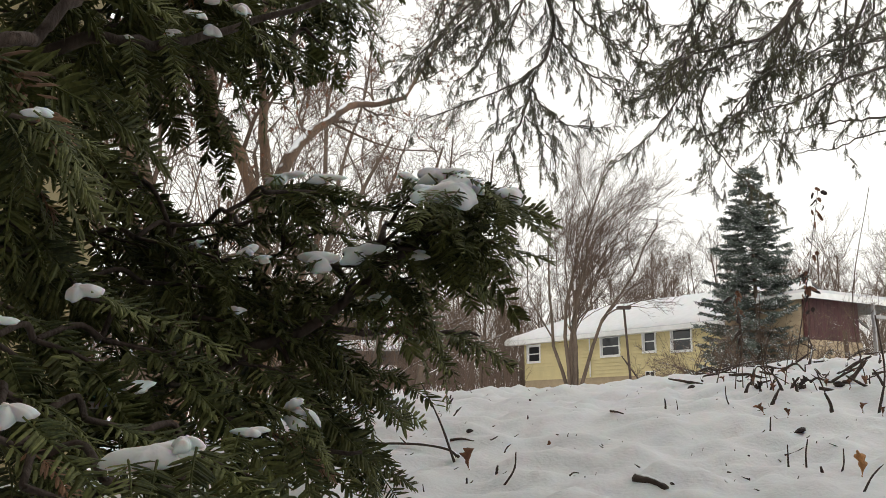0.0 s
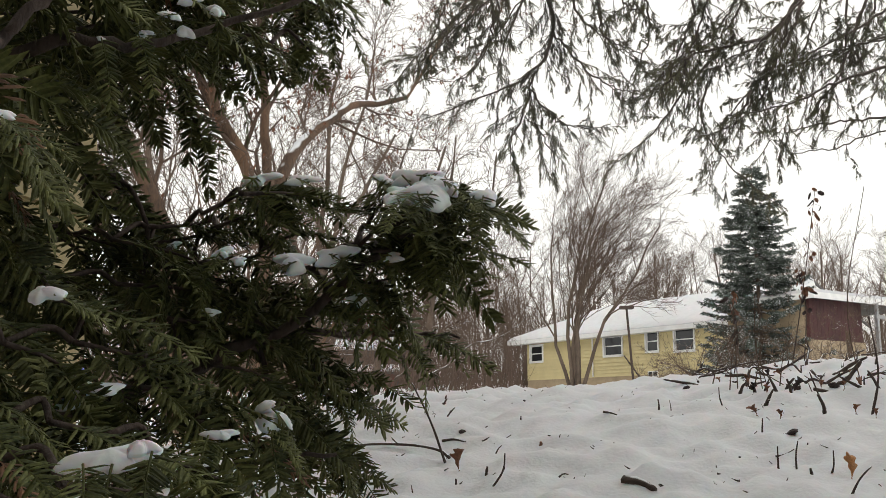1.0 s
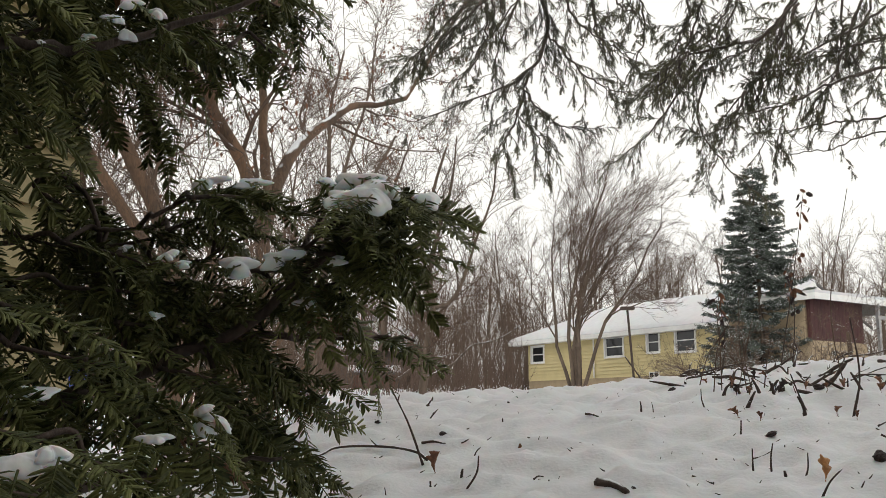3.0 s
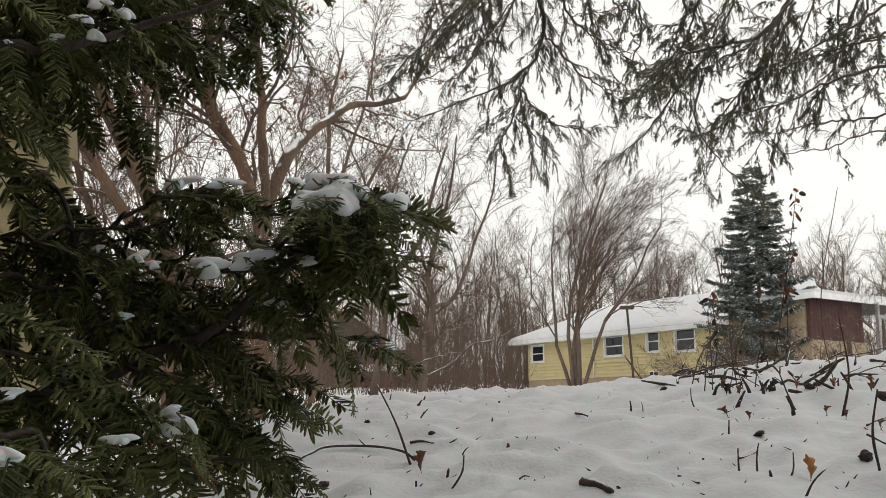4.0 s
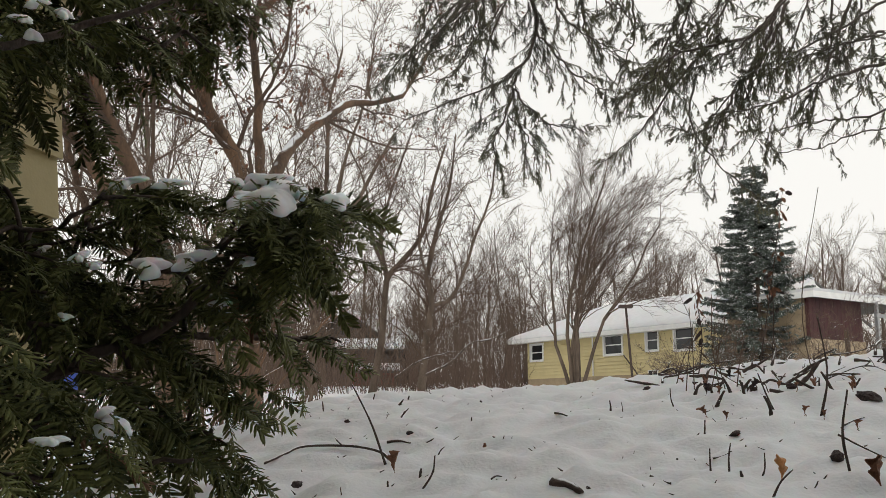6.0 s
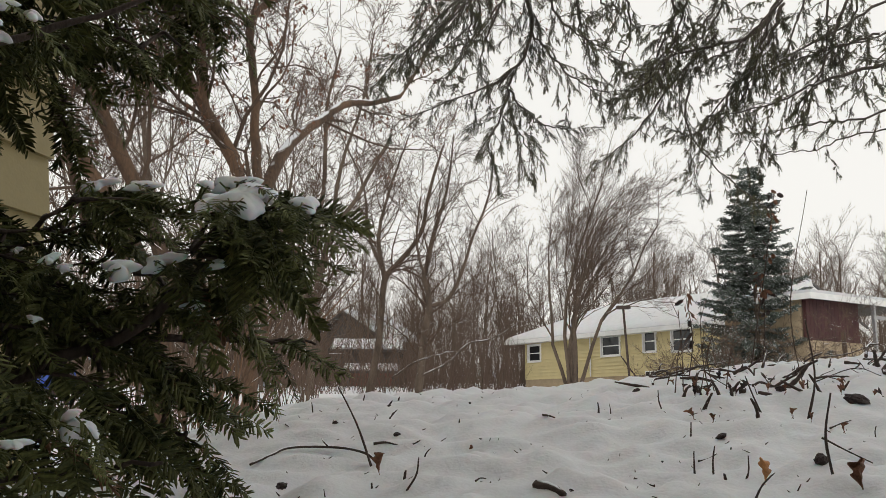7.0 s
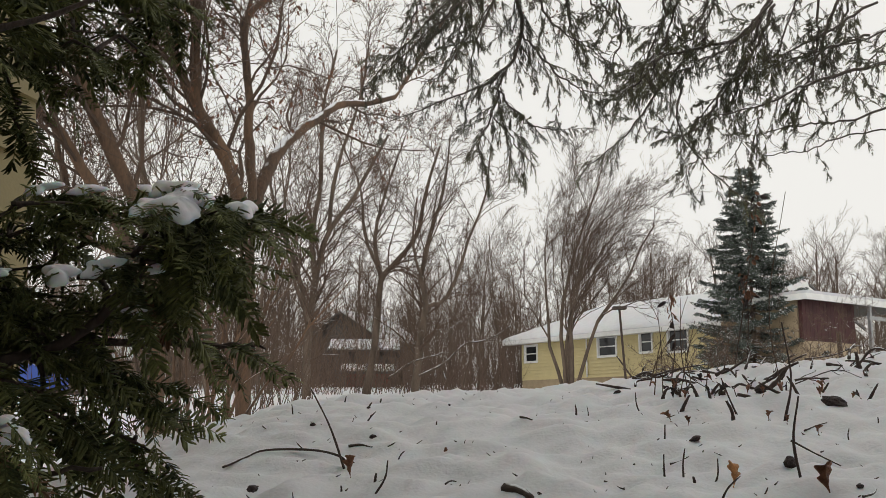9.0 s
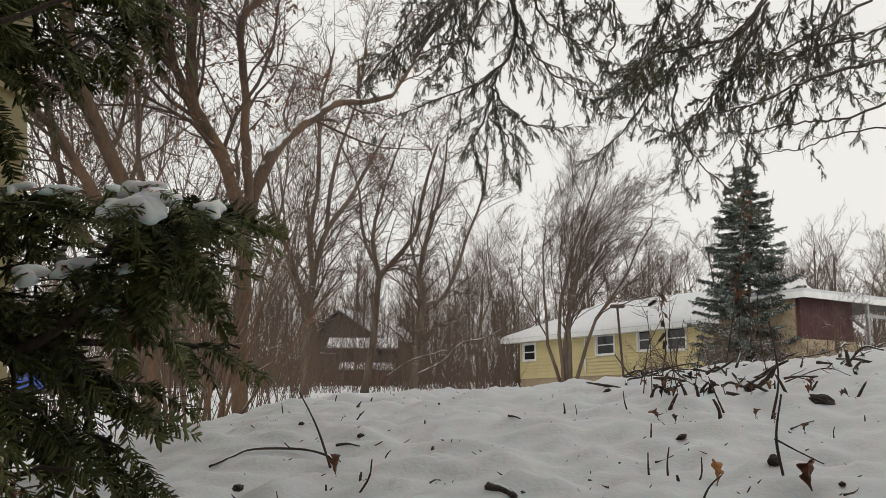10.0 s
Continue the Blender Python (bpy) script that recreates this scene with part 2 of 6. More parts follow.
def height(x, y):
    x, y = np.asarray(x, float), np.asarray(y, float)
    z = np.interp(y, PROFILE_Y, PROFILE_Z) * 0.5 + 0.25 * (np.interp(y - 0.25, PROFILE_Y, PROFILE_Z) + np.interp(y + 0.25, PROFILE_Y, PROFILE_Z))
    near = 1 - smoothstep(6, 13, y)
    right = 0.05 * np.clip(x - 0.4, -0.6, 3) + smoothstep(2.6, 4.2, y) * 0.055 * np.clip(x - 0.6, 0, 3)
    left = -0.27 * (np.sqrt(np.clip(-0.22 - x, 0, None) ** 2 + 0.01) - 0.1) * smoothstep(1.6, 3.4, y)
    z = z + near * (right + np.maximum(left, -0.5))
    n = near * smoothstep(0.3, 1.1, y) * smoothstep(-2.6, -1.7, x) * (1 - smoothstep(2.7, 3.6, x)) * (1 - smoothstep(5.2, 6.5, y))
    z = z + n * (0.008 * np.sin(x * 7.1 + 1.3 * np.sin(y * 4.3)) * np.sin(y * 6.3 + 1.1 * x) + 0.005 * np.sin(x * 17 + 2 * np.sin(y * 9)) * np.sin(y * 15 + 1.7 * np.cos(x * 8)))
    for kx, ky, ph, amp in RIPPLES:
        warp = 1.4 * np.sin(0.31 * ky * x - 0.43 * kx * y + 2 * ph)
        z = z + n * amp * np.sin(kx * x + ky * y + ph + warp) * np.sin(kx * y - ky * x + 1.7 * ph - warp)
    z = z + (1 - near) * smoothstep(13, 20, y) * 0.12 * np.sin(x * 0.35 + 0.7) * np.sin(y * 0.28)
    for cx, cy, r, dz in HUMPS:
        z = z + dz * np.exp(-((x - cx) ** 2 + (y - cy) ** 2) / (r * r))
    return z


def top(x, y):
    return float(height(x, y))


# small mounds and melted hollows in the snow: x, y, radius, rise
HUMPS = [(0.45, 2.09, 0.07, 0.030), (0.28, 2.22, 0.12, 0.015), (0.08, 2.60, 0.03, -0.012), (0.82, 3.17, 0.05, -0.012), (1.28, 3.16, 0.04, -0.015), (0.86, 2.44, 0.03, -0.012), (0.50, 3.61, 0.20, 0.012), (0.21, 3.79, 0.15, 0.015), (-0.08, 2.89, 0.03, -0.010), (1.48, 3.15, 0.05, -0.010), (1.02, 2.23, 0.05, -0.010), (-0.15, 2.25, 0.04, -0.012), (-0.11, 2.44, 0.03, 0.010), (0.97, 2.87, 0.15, 0.020), (1.23, 2.90, 0.12, 0.020), (0.89, 3.20, 0.12, 0.012), (0.16, 2.47, 0.20, -0.012), (0.43, 2.41, 0.15, 0.012), (0.62, 2.36, 0.20, -0.012), (0.67, 2.15, 0.10, 0.012), (-0.05, 3.69, 0.10, 0.010), (0.57, 3.14, 0.12, -0.008), (0.04, 3.23, 0.12, 0.010), (-0.03, 2.62, 0.20, -0.010)]

mound_rng = np.random.default_rng(23)
for k in range(34):
    HUMPS.append((mound_rng.uniform(0.75, 2.1), mound_rng.uniform(2.75, 3.95), mound_rng.uniform(0.04, 0.11), mound_rng.uniform(-0.010, 0.024)))


def axis(lo, hi, fine_lo, fine_hi, step, grow=1.12):
    a = list(np.arange(fine_lo, fine_hi, step))
    s, v = step, fine_hi
    while v < hi:
        a.append(v)
        s *= grow
        v += s
    a.append(hi)
    s, v = step * grow, fine_lo - step
    while v > lo:
        a.insert(0, v)
        s *= grow
        v -= s
    a.insert(0, lo)
    return np.array(a)


gx, gy = axis(-1800, 1800, -1.7, 2.9, 0.022), axis(-60, 2500, 1.0, 5.4, 0.022)
GX, GY = np.meshgrid(gx, gy)
GZ = height(GX, GY)
nx, ny = len(gx), len(gy)
I, J = np.meshgrid(np.arange(nx - 1), np.arange(ny - 1))
ground = Shape()
ground.add_array(np.stack((GX, GY, GZ), -1), np.stack((J * nx + I, J * nx + I + 1, (J + 1) * nx + I + 1, (J + 1) * nx + I), -1).reshape(-1, 4))
tagged(part("ground", ground, SNOW, smooth=True), "snow-covered sloping ground with small mounds and hollows", "ground", kind="structure")


# ---- ranch house beyond the rise ----
HA, HD = np.array((5.3, 60.14)), unit(np.array((7.62, -11.25)))
HN = np.array((-HD[1], HD[0]))  # away from the viewer
if HN[1] < 0:
    HN = -HN


def house_frame():
    return Matrix(((HD[0], HN[0], 0, HA[0]), (HD[1], HN[1], 0, HA[1]), (0, 0, 1, 0), (0, 0, 0, 1)))


house = thing("ranch_house", "yellow-sided ranch house with a snow-covered hipped roof", "house")
house.matrix_world = house_frame()
LEN, DEEP, EAVE, BASE, RIDGE = 17.5, 8.4, 4.52, 1.2, 6.6
WINDOWS = [(0.3, 1.45, 3.27, 4.25), (6.95, 8.38, 3.31, 4.38), (10.25, 11.1, 3.38, 4.48), (12.3, 13.6, 3.3, 4.5)]
body = Shape()
cuts = sorted({0.0, LEN, *[a for w in WINDOWS for a in w[:2]]})
for a, b in zip(cuts, cuts[1:]):
    hole = next((w for w in WINDOWS if w[0] <= a and b <= w[1]), None)
    if hole:
        body.box((a, 0, BASE), (b, 0.2, hole[2]))
        body.box((a, 0, hole[3]), (b, 0.2, EAVE))
    else:
        body.box((a, 0, BASE), (b, 0.2, EAVE))
body.box((0, DEEP - 0.2, BASE), (LEN, DEEP, EAVE))
body.box((0, 0.2, BASE), (0.2, DEEP - 0.2, EAVE))
body.box((LEN - 0.2, 0.2, BASE), (LEN, DEEP - 0.2, EAVE))
body.box((0.2, 2.2, BASE), (LEN - 0.2, 2.3, EAVE))
for x in (LEN - 0.2,):
    body.add([(x, 0, EAVE), (x, DEEP, EAVE), (x, DEEP / 2, RIDGE - 0.1), (x + 0.2, 0, EAVE), (x + 0.2, DEEP, EAVE), (x + 0.2, DEEP / 2, RIDGE - 0.1)],
             [(0, 2, 1), (3, 4, 5), (0, 3, 5, 2), (1, 2, 5, 4), (0, 1, 4, 3)])
part("wall", body, YELLOW, house)
foundation = Shape()
foundation.box((-0.02, -0.03, BASE - 0.4), (LEN + 0.02, 0.1, 2.12))
part("foundation", foundation, TAN, house, "tan block foundation")
lap = 0.2
rows_n = int((EAVE - 2.12) / lap)
for k in range(rows_n):
    z0 = 2.12 + k * lap
    spans, x = [], 0.0
    for w in WINDOWS:
        if w[2] - 0.07 < z0 + lap and z0 < w[3] + 0.07:
            spans.append((x, w[0] - 0.07))
            x = w[1] + 0.07
    spans.append((x, LEN))
    for a, b in spans:
        s = Shape()
        s.add([(a, -0.065, z0), (b, -0.065, z0), (b, -0.01, z0 + lap), (a, -0.01, z0 + lap), (a, 0.0, z0), (b, 0.0, z0), (b, 0.0, z0 + lap), (a, 0.0, z0 + lap)],
              [(0, 1, 2, 3), (0, 4, 5, 1), (1, 5, 6, 2), (3, 2, 6, 7), (0, 3, 7, 4)])
        part("siding_board", s, YELLOW, house)
for a, b, c, d in WINDOWS:
    wf = Shape()
    t = 0.09
    wf.box((a - t, -0.09, c - t), (a, 0.06, d + t)), wf.box((b, -0.09, c - t), (b + t, 0.06, d + t))
    wf.box((a, -0.09, d), (b, 0.06, d + t)), wf.box((a, -0.11, c - t), (b, 0.06, c))
    w = part("window", wf, WHITE, house, "white double-hung window")
    sash = Shape()
    mid = (c + d) / 2
    sash.box((a, 0.0, mid - 0.03), (b, 0.05, mid + 0.03))
    for x0 in (a, b - 0.05):
        sash.box((x0, 0.0, c), (x0 + 0.05, 0.05, d))
    sash.box((a + 0.05, 0.0, c), (b - 0.05, 0.05, c + 0.05)), sash.box((a + 0.05, 0.0, d - 0.05), (b - 0.05, 0.05, d))
    part("sash", sash, WHITE, w)
    for lo, hi in ((c + 0.05, mid - 0.03), (mid + 0.03, d - 0.05)):
        g = Shape()
        g.box((a + 0.05, 0.02, lo), (b - 0.05, 0.028, hi))
        part("pane", g, GLASS, w)
    if b - a > 1.0:
        bl = Shape()
        for q in range(7):
            zz = d - 0.06 - q * 0.055
            bl.box((a + 0.06, 0.09, zz - 0.045), (b - 0.06, 0.1, zz))
        part("blind", bl, WHITE, w, "half-drawn pale blind")


def slope_box(s, x0, x1, y0, z0, y1, z1, t):
    n = unit(np.array((0, -(z1 - z0), y1 - y0))) * t
    v = [(x0, y0, z0), (x1, y0, z0), (x1, y1, z1), (x0, y1, z1)]
    v += [(p[0], p[1] + n[1], p[2] + n[2]) for p in v]
    s.add(v, [(0, 3, 2, 1), (4, 5, 6, 7), (0, 1, 5, 4), (1, 2, 6, 5), (2, 3, 7, 6), (3, 0, 4, 7)])


RX0, RX1, OV = -1.4, LEN + 0.45, 0.55
fall = (RIDGE - EAVE) / (DEEP / 2 + OV)
HIP = RX0 + 4.2  # where the ridge begins behind the hipped end
rf = Shape()
lift = np.array((0, 0, 0.12))
for corners in ([(RX0, -OV, EAVE), (RX1, -OV, EAVE), (RX1, DEEP / 2, RIDGE), (HIP, DEEP / 2, RIDGE)],
                [(RX1, DEEP + OV, EAVE), (RX0, DEEP + OV, EAVE), (HIP, DEEP / 2, RIDGE), (RX1, DEEP / 2, RIDGE)]):
    c = np.array(corners)
    rf.add(np.vstack((c, c + lift)), [(0, 3, 2, 1), (4, 5, 6, 7), (0, 1, 5, 4), (1, 2, 6, 5), (2, 3, 7, 6), (3, 0, 4, 7)])
c = np.array([(RX0, DEEP + OV, EAVE), (RX0, -OV, EAVE), (HIP, DEEP / 2, RIDGE)])
rf.add(np.vstack((c, c + lift)), [(0, 2, 1), (3, 4, 5), (0, 1, 4, 3), (1, 2, 5, 4), (2, 0, 3, 5)])
roof = part("roof", rf, GRAYROOF, house)
fa = Shape()
fa.box((RX0, -OV - 0.03, EAVE - 0.14), (RX1, -OV, EAVE + 0.1))
fa.box((RX0, -OV, EAVE - 0.14), (RX1, 0.0, EAVE - 0.11))
slope_box(fa, RX1, RX1 + 0.05, -OV, EAVE - 0.12, DEEP / 2, RIDGE - 0.12, 0.26)
slope_box(fa, RX1 + 0.05, RX1, DEEP + OV, EAVE - 0.12, DEEP / 2, RIDGE - 0.12, 0.26)
part("fascia", fa, WHITE, roof, "white fascia and soffit")
rs = Shape()
n_u, n_w = 90, 26
us, ws = np.linspace(RX0 - 0.02, RX1 + 0.02, n_u), np.linspace(-OV - 0.03, DEEP / 2 + 0.02, n_w)
U, W = np.meshgrid(us, ws)
U = RX1 + 0.02 - (RX1 + 0.02 - U) * (1 - (W - ws[0]) / (ws[-1] - ws[0]) * 4.2 / (RX1 - RX0))
edge = np.minimum((us[-1] - U) * 6, (W - ws[0]) * 6).clip(0, 1)
Z = EAVE + 0.125 + (W + OV) * fall + (0.03 + 0.10 * np.sqrt(edge)) + 0.018 * np.sin(U * 2.1 + W) * np.sin(W * 3 + U)
rs.add(np.stack((U, W, Z), -1), [(j * n_u + i, j * n_u + i + 1, (j + 1) * n_u + i + 1, (j + 1) * n_u + i) for j in range(n_w - 1) for i in range(n_u - 1)])
rim = len(us)
low = np.stack((us, np.full(rim, ws[0]), np.full(rim, EAVE + 0.1)), -1)
rs.add(np.vstack((np.stack((us, np.full(rim, ws[0]), Z[0]), -1), low)), [(i, rim + i, rim + i + 1, i + 1) for i in range(rim - 1)])
hs = Shape()
n_h = 20
for i in range(n_h):
    for j in range(n_h):
        quad = []
        for a, b in ((i, j), (i + 1, j), (i + 1, j + 1), (i, j + 1)):
            p, q = a / n_h, b / n_h
            x, y = RX0 - 0.02 + p * 4.22, -OV - 0.03 + (DEEP + 2 * OV + 0.06) * (p / 2 + q * (1 - p))
            quad.append((x, y, EAVE + 0.255 + p * (RIDGE - EAVE) - 0.10 * max(0, 1 - 6 * p)))
        hs.add(quad, [(0, 3, 2, 1)])
part("roof_snow", hs, SNOW, roof, "thick even layer of snow", smooth=True)
part("roof_snow", rs, SNOW, roof, "thick even layer of snow", smooth=True)
ds = Shape()
ds.tube([(6.05, -0.12, 2.15), (6.05, -0.12, EAVE - 0.15)], [0.04, 0.04], 6)
part("downspout", ds, WHITE, house)
for x in (0, LEN - 0.12):
    cb = Shape()
    cb.box((x, -0.085, 2.12), (x + 0.12, -0.067, EAVE))
    part("corner_board", cb, YELLOW, house)
vent = Shape()
vent.box((10.3, -0.06, 2.0), (11.05, -0.031, 2.34))
bw = part("basement_window", vent, WHITE, house, "small white-framed basement window")
g = Shape()
g.box((10.37, -0.07, 2.06), (10.64, -0.062, 2.28)), g.box((10.71, -0.07, 2.06), (10.98, -0.062, 2.28))
part("pane", g, GLASS, bw)

# maroon wing with a flat snow-covered roof
WA = np.array((15.752, 40.675, 3.217)[:2])
WD = HN
wing = thing("carport_wing", "maroon board wing with a flat snowy roof and open bay", "carport")
wing.matrix_world = Matrix(((WD[0], -WD[1], 0, WA[0]), (WD[1], WD[0], 0, WA[1]), (0, 0, 1, 0), (0, 0, 0, 1)))
s = Shape()
s.box((0.0, 0.0, 3.2), (3.9, 0.15, 5.0))
part("wall", s, MAROON, wing, "dark maroon boards")
for k in range(15):
    b = Shape()
    b.box((0.02 + k * 0.258, -0.025, 3.22), (0.263 + k * 0.258, 0.0, 5.0))
    part("board", b, MAROON, wing)
s = Shape()
s.box((-0.1, -0.06, 1.2), (4.0, 0.2, 3.2))
part("foundation", s, TAN, wing, "tan block base")
s = Shape()
s.box((-0.3, -0.5, 5.0), (9.0, 4.5, 5.1))
wroof = part("roof", s, GRAYROOF, wing)
s = Shape()
s.box((-0.32, -0.55, 4.93), (9.02, -0.5, 5.2))
s.box((-0.36, -0.55, 4.93), (-0.32, 4.5, 5.2))
part("fascia", s, WHITE, wroof, "white fascia board")
s = Shape()
s.box((-0.31, -0.53, 5.11), (9.02, 4.5, 5.33))
part("roof_snow", s, SNOW, wroof)
for x in (4.2, 6.4, 8.8):
    s = Shape()
    s.box((x, -0.6, 1.2), (x + 0.14, -0.46, 4.98))
    part("post", s, GRAYMETAL, wing)
s = Shape()
s.box((3.2, 4.2, 1.2), (9.0, 4.3, 5.0))
s.box((-0.05, 0.21, 1.2), (0.1, 4.3, 5.0))
part("back_wall", s, TAN, wing)
s = Shape()
s.box((4.1, -0.62, 4.3), (9.0, -0.5, 4.45))
part("beam", s, GRAYMETAL, wing)


# ---- far brown house among the trees ----
def far_house(x, y, z, w, d, wall_h, rise, turn, wall_mat, label, windows=0):
    h = thing("far_house", label, "house")
    h.matrix_world = pose(x, y, z, 0, 0, turn)
    s = Shape()
    s.box((-w / 2, 0, -1), (w / 2, d, wall_h))
    for xx in (-w / 2, w / 2 - 0.2):
        s.add([(xx, 0, wall_h), (xx, d, wall_h), (xx, d / 2, wall_h + rise), (xx + 0.2, 0, wall_h), (xx + 0.2, d, wall_h), (xx + 0.2, d / 2, wall_h + rise)],
              [(0, 2, 1), (3, 4, 5), (0, 3, 5, 2), (1, 2, 5, 4)])
    part("wall", s, wall_mat, h)
    s = Shape()
    slope_box(s, -w / 2 - 0.5, w / 2 + 0.5, -0.6, wall_h - 0.2, d / 2, wall_h + rise, 0.15)
    slope_box(s, w / 2 + 0.5, -w / 2 - 0.5, d + 0.6, wall_h - 0.2, d / 2, wall_h + rise, 0.15)
    r = part("roof", s, GRAYROOF, h)
    s = Shape()
    slope_box(s, -w / 2 - 0.4, w / 2 + 0.3, -0.5, wall_h + 0.0, d / 2, wall_h + rise + 0.16, 0.12)
    part("roof_snow", s, SNOW, r, "patchy snow on the roof")
    for k in range(windows):
        s = Shape()
        x0 = -w / 2 + w * (k + 0.5) / windows
        s.box((x0 - 0.55, -0.06, wall_h - 1.7), (x0 + 0.55, -0.003, wall_h - 0.6))
        win = part("window", s, WHITE, h)
        s = Shape()
        s.box((x0 - 0.45, -0.075, wall_h - 1.6), (x0 + 0.45, -0.062, wall_h - 0.7))
        part("pane", s, GLASS, win)
    return h


far_house(-5.6, 70.5, 1.6, 4.6, 7, 3.1, 0.8, 4, GRAYROOF, "gray low house with a snowy roof in the woods")
far_house(-5.0, 66.5, 1.4, 3.0, 2.4, 1.55, 0.3, 4, REDBRICK, "faded red low shed with snow on its roof")
far_house(-3.6, 84, 3.0, 7, 8, 3.2, 2.6, 62, GRAYROOF, "gray gabled house with partly snowy roof behind trees")
far_house(-27.0, 70, 1.2, 9, 7, 2.6, 1.9, -10, TAN, "tan house with a snowy roof in the woods", 3)


# ---- near yellow house corner behind the yew ----
NA = (-1.374, 3.806, 0.777)
NX, NY = NA[0], NA[1]
near_house = thing("neighbouring_house", "yellow lap-sided house wall beside the yew", "house")
near_house.matrix_world = pose(NX, NY, 0, 0, 0, -104)
s = Shape()
s.box((0.0, -3.0, -0.6), (6.5, -0.03, 2.3))
part("wall", s, SHADEDYELLOW, near_house)
for k in range(11):
    z0 = -0.42 + k * 0.245
    s = Shape()
    s.add([(0.0, 0.0, z0), (6.5, 0.0, z0), (6.5, -0.028, z0 + 0.245), (0.0, -0.028, z0 + 0.245), (0.0, -0.03, z0), (6.5, -0.03, z0), (6.5, -0.03, z0 + 0.245), (0.0, -0.03, z0 + 0.245)],
          [(0, 3, 2, 1), (0, 1, 5, 4), (0, 4, 7, 3), (1, 2, 6, 5), (2, 3, 7, 6)])
    part("siding_board", s, SHADEDYELLOW, near_house)
# roof above the view; its overhang is widened and lowered to shade the siding
s = Shape()
s.box((-0.5, -3.3, 2.3), (6.6, 0.9, 2.45))
part("roof", s, GRAYROOF, near_house)
# unseen wall and overhang, added behind the camera to cut sky and sun
CLOSING = material("sky_block_gray", (0.32, 0.315, 0.305), 0.7, 0.1, 1, 20, 0.1, 40)
closing = Shape()
closing.box((-4.2, -1.9, -0.7), (9.0, -1.65, 5.2))
tagged(part("sky_block_wall", closing, CLOSING), "plain gray wall added behind the camera to block sky light", "wall", kind="structure")
eaves = Shape()
eaves.box((-4.6, -2.6, 5.2), (9.4, -0.9, 5.35))
tagged(part("sky_block_eaves", eaves, WHITE), "plain white overhang added on the unseen wall to block sky light", "eaves", kind="structure")


# ---- bare trees ----
def grow(rng, sh, start, d, length, r, level, levels, wander=0.18, lift=0.12, kids=(5, 8), ratio=0.55, spread=(22, 55), sides=(7, 5, 4, 3, 3), lean=(0, 0, 0), twig=None, min_r=0.004):
    """One branch and its children; thin orders go into the twig shape."""
    n = 7 if level == 0 else (5 if level == 1 else 4)
    pts, p, dd = [np.array(start, float)], np.array(start, float), unit(d)
    for i in range(n):
        dd = unit(dd + rng.normal(0, wander, 3) + np.array((0, 0, lift)) + np.array(lean) * (i / n))
        p = p + dd * length / n
        pts.append(p.copy())
    pts = np.array(pts)
    end = max(r * 0.3, min_r * 0.6)
    target = sh if level < 2 or twig is None else twig
    target.tube(pts, np.linspace(r, end, n + 1), sides[min(level, 4)], cap=False)
    if level >= levels:
        return
    count = rng.integers(kids[0], kids[1] + 1)
    for k in range(count):
        u = (0.3 if level == 0 else 0.15) + (0.7 if level == 0 else 0.82) * (k + rng.random()) / count
        i = min(int(u * n), n - 1)
        q = pts[i] + (pts[i + 1] - pts[i]) * (u * n - i)
        axis_d = unit(pts[i + 1] - pts[i])
        side = unit(np.cross(axis_d, rng.normal(0, 1, 3)))
        a = radians(rng.uniform(*spread))
        cd = axis_d * math.cos(a) + side * math.sin(a)
        rr = max(min_r, (r + (end - r) * u) * rng.uniform(0.45, 0.7))
        grow(rng, sh, q, cd, length * ratio * rng.uniform(0.65, 1.15) * (1.15 - 0.5 * u), rr, level + 1, levels, wander, lift, kids, ratio, spread, sides, lean, twig, min_r)


def bare_tree(seed, h, r, levels=4, name="bare_tree", label="leafless gray-brown tree with fine upright branches", bark=BARK, twigs=TWIG, group="", stems=1, fan=0.0, at=(0, 0, 0), **kw):
    rng = np.random.default_rng(seed)
    wood, fine = Shape(), Shape()
    for k in range(stems):
        a = 2 * math.pi * (k + rng.random() * 0.6) / stems
        d = (math.cos(a) * fan, math.sin(a) * fan, 1)
        s0 = (0.5 * fan * math.cos(a), 0.5 * fan * math.sin(a), -0.25)
        grow(rng, wood, s0, d, h * rng.uniform(0.8, 1.05), r * rng.uniform(0.7, 1.1), 0, levels, twig=fine, **kw)
    t = thing(name, label, "tree", group, at=at)
    part("trunk", wood, bark, t, smooth=True)
    part("crown", fine, twigs, t, "fine bare twigs")
    return t


def site(x, y, turn=0, scale=1.0):
    return pose(x, y, top(x, y), 0, 0, turn) @ Matrix.Scale(scale, 4)


def copy_scaled(ob, x, y, turn, s):
    c = copy_thing(ob, pose(x, y, top(x, y), 0, 0, turn))
    c.scale = (s, s, s * 1.05)
    return c


# distant woods: six trees, repeated
rng = np.random.default_rng(5)
woods = []
for k in range(6):
    woods.append(bare_tree(40 + k, 13.5, 0.17, 3, "woodland_tree", "slender leafless tree in the distant woods", FARTWIG, FARTWIG, "distant woods",
                           kids=(6, 8), ratio=0.5, spread=(22, 48), lift=0.09, wander=0.13, min_r=0.011, at=(-30 + 11 * k, 88, top(-30 + 11 * k, 88))))
for k in range(400):
    y = rng.uniform(66, 125)
    x = rng.uniform(-0.56, 0.56) * y + 2
    if y < 76 and -12 < x < 0:
        continue
    rel = (x, y) - HA
    if -6 < rel @ HD < LEN + 14 and -12 < rel @ HN < 11:
        continue
    copy_scaled(woods[k % 6], x, y, rng.uniform(0, 360), rng.uniform(0.42, 0.84))

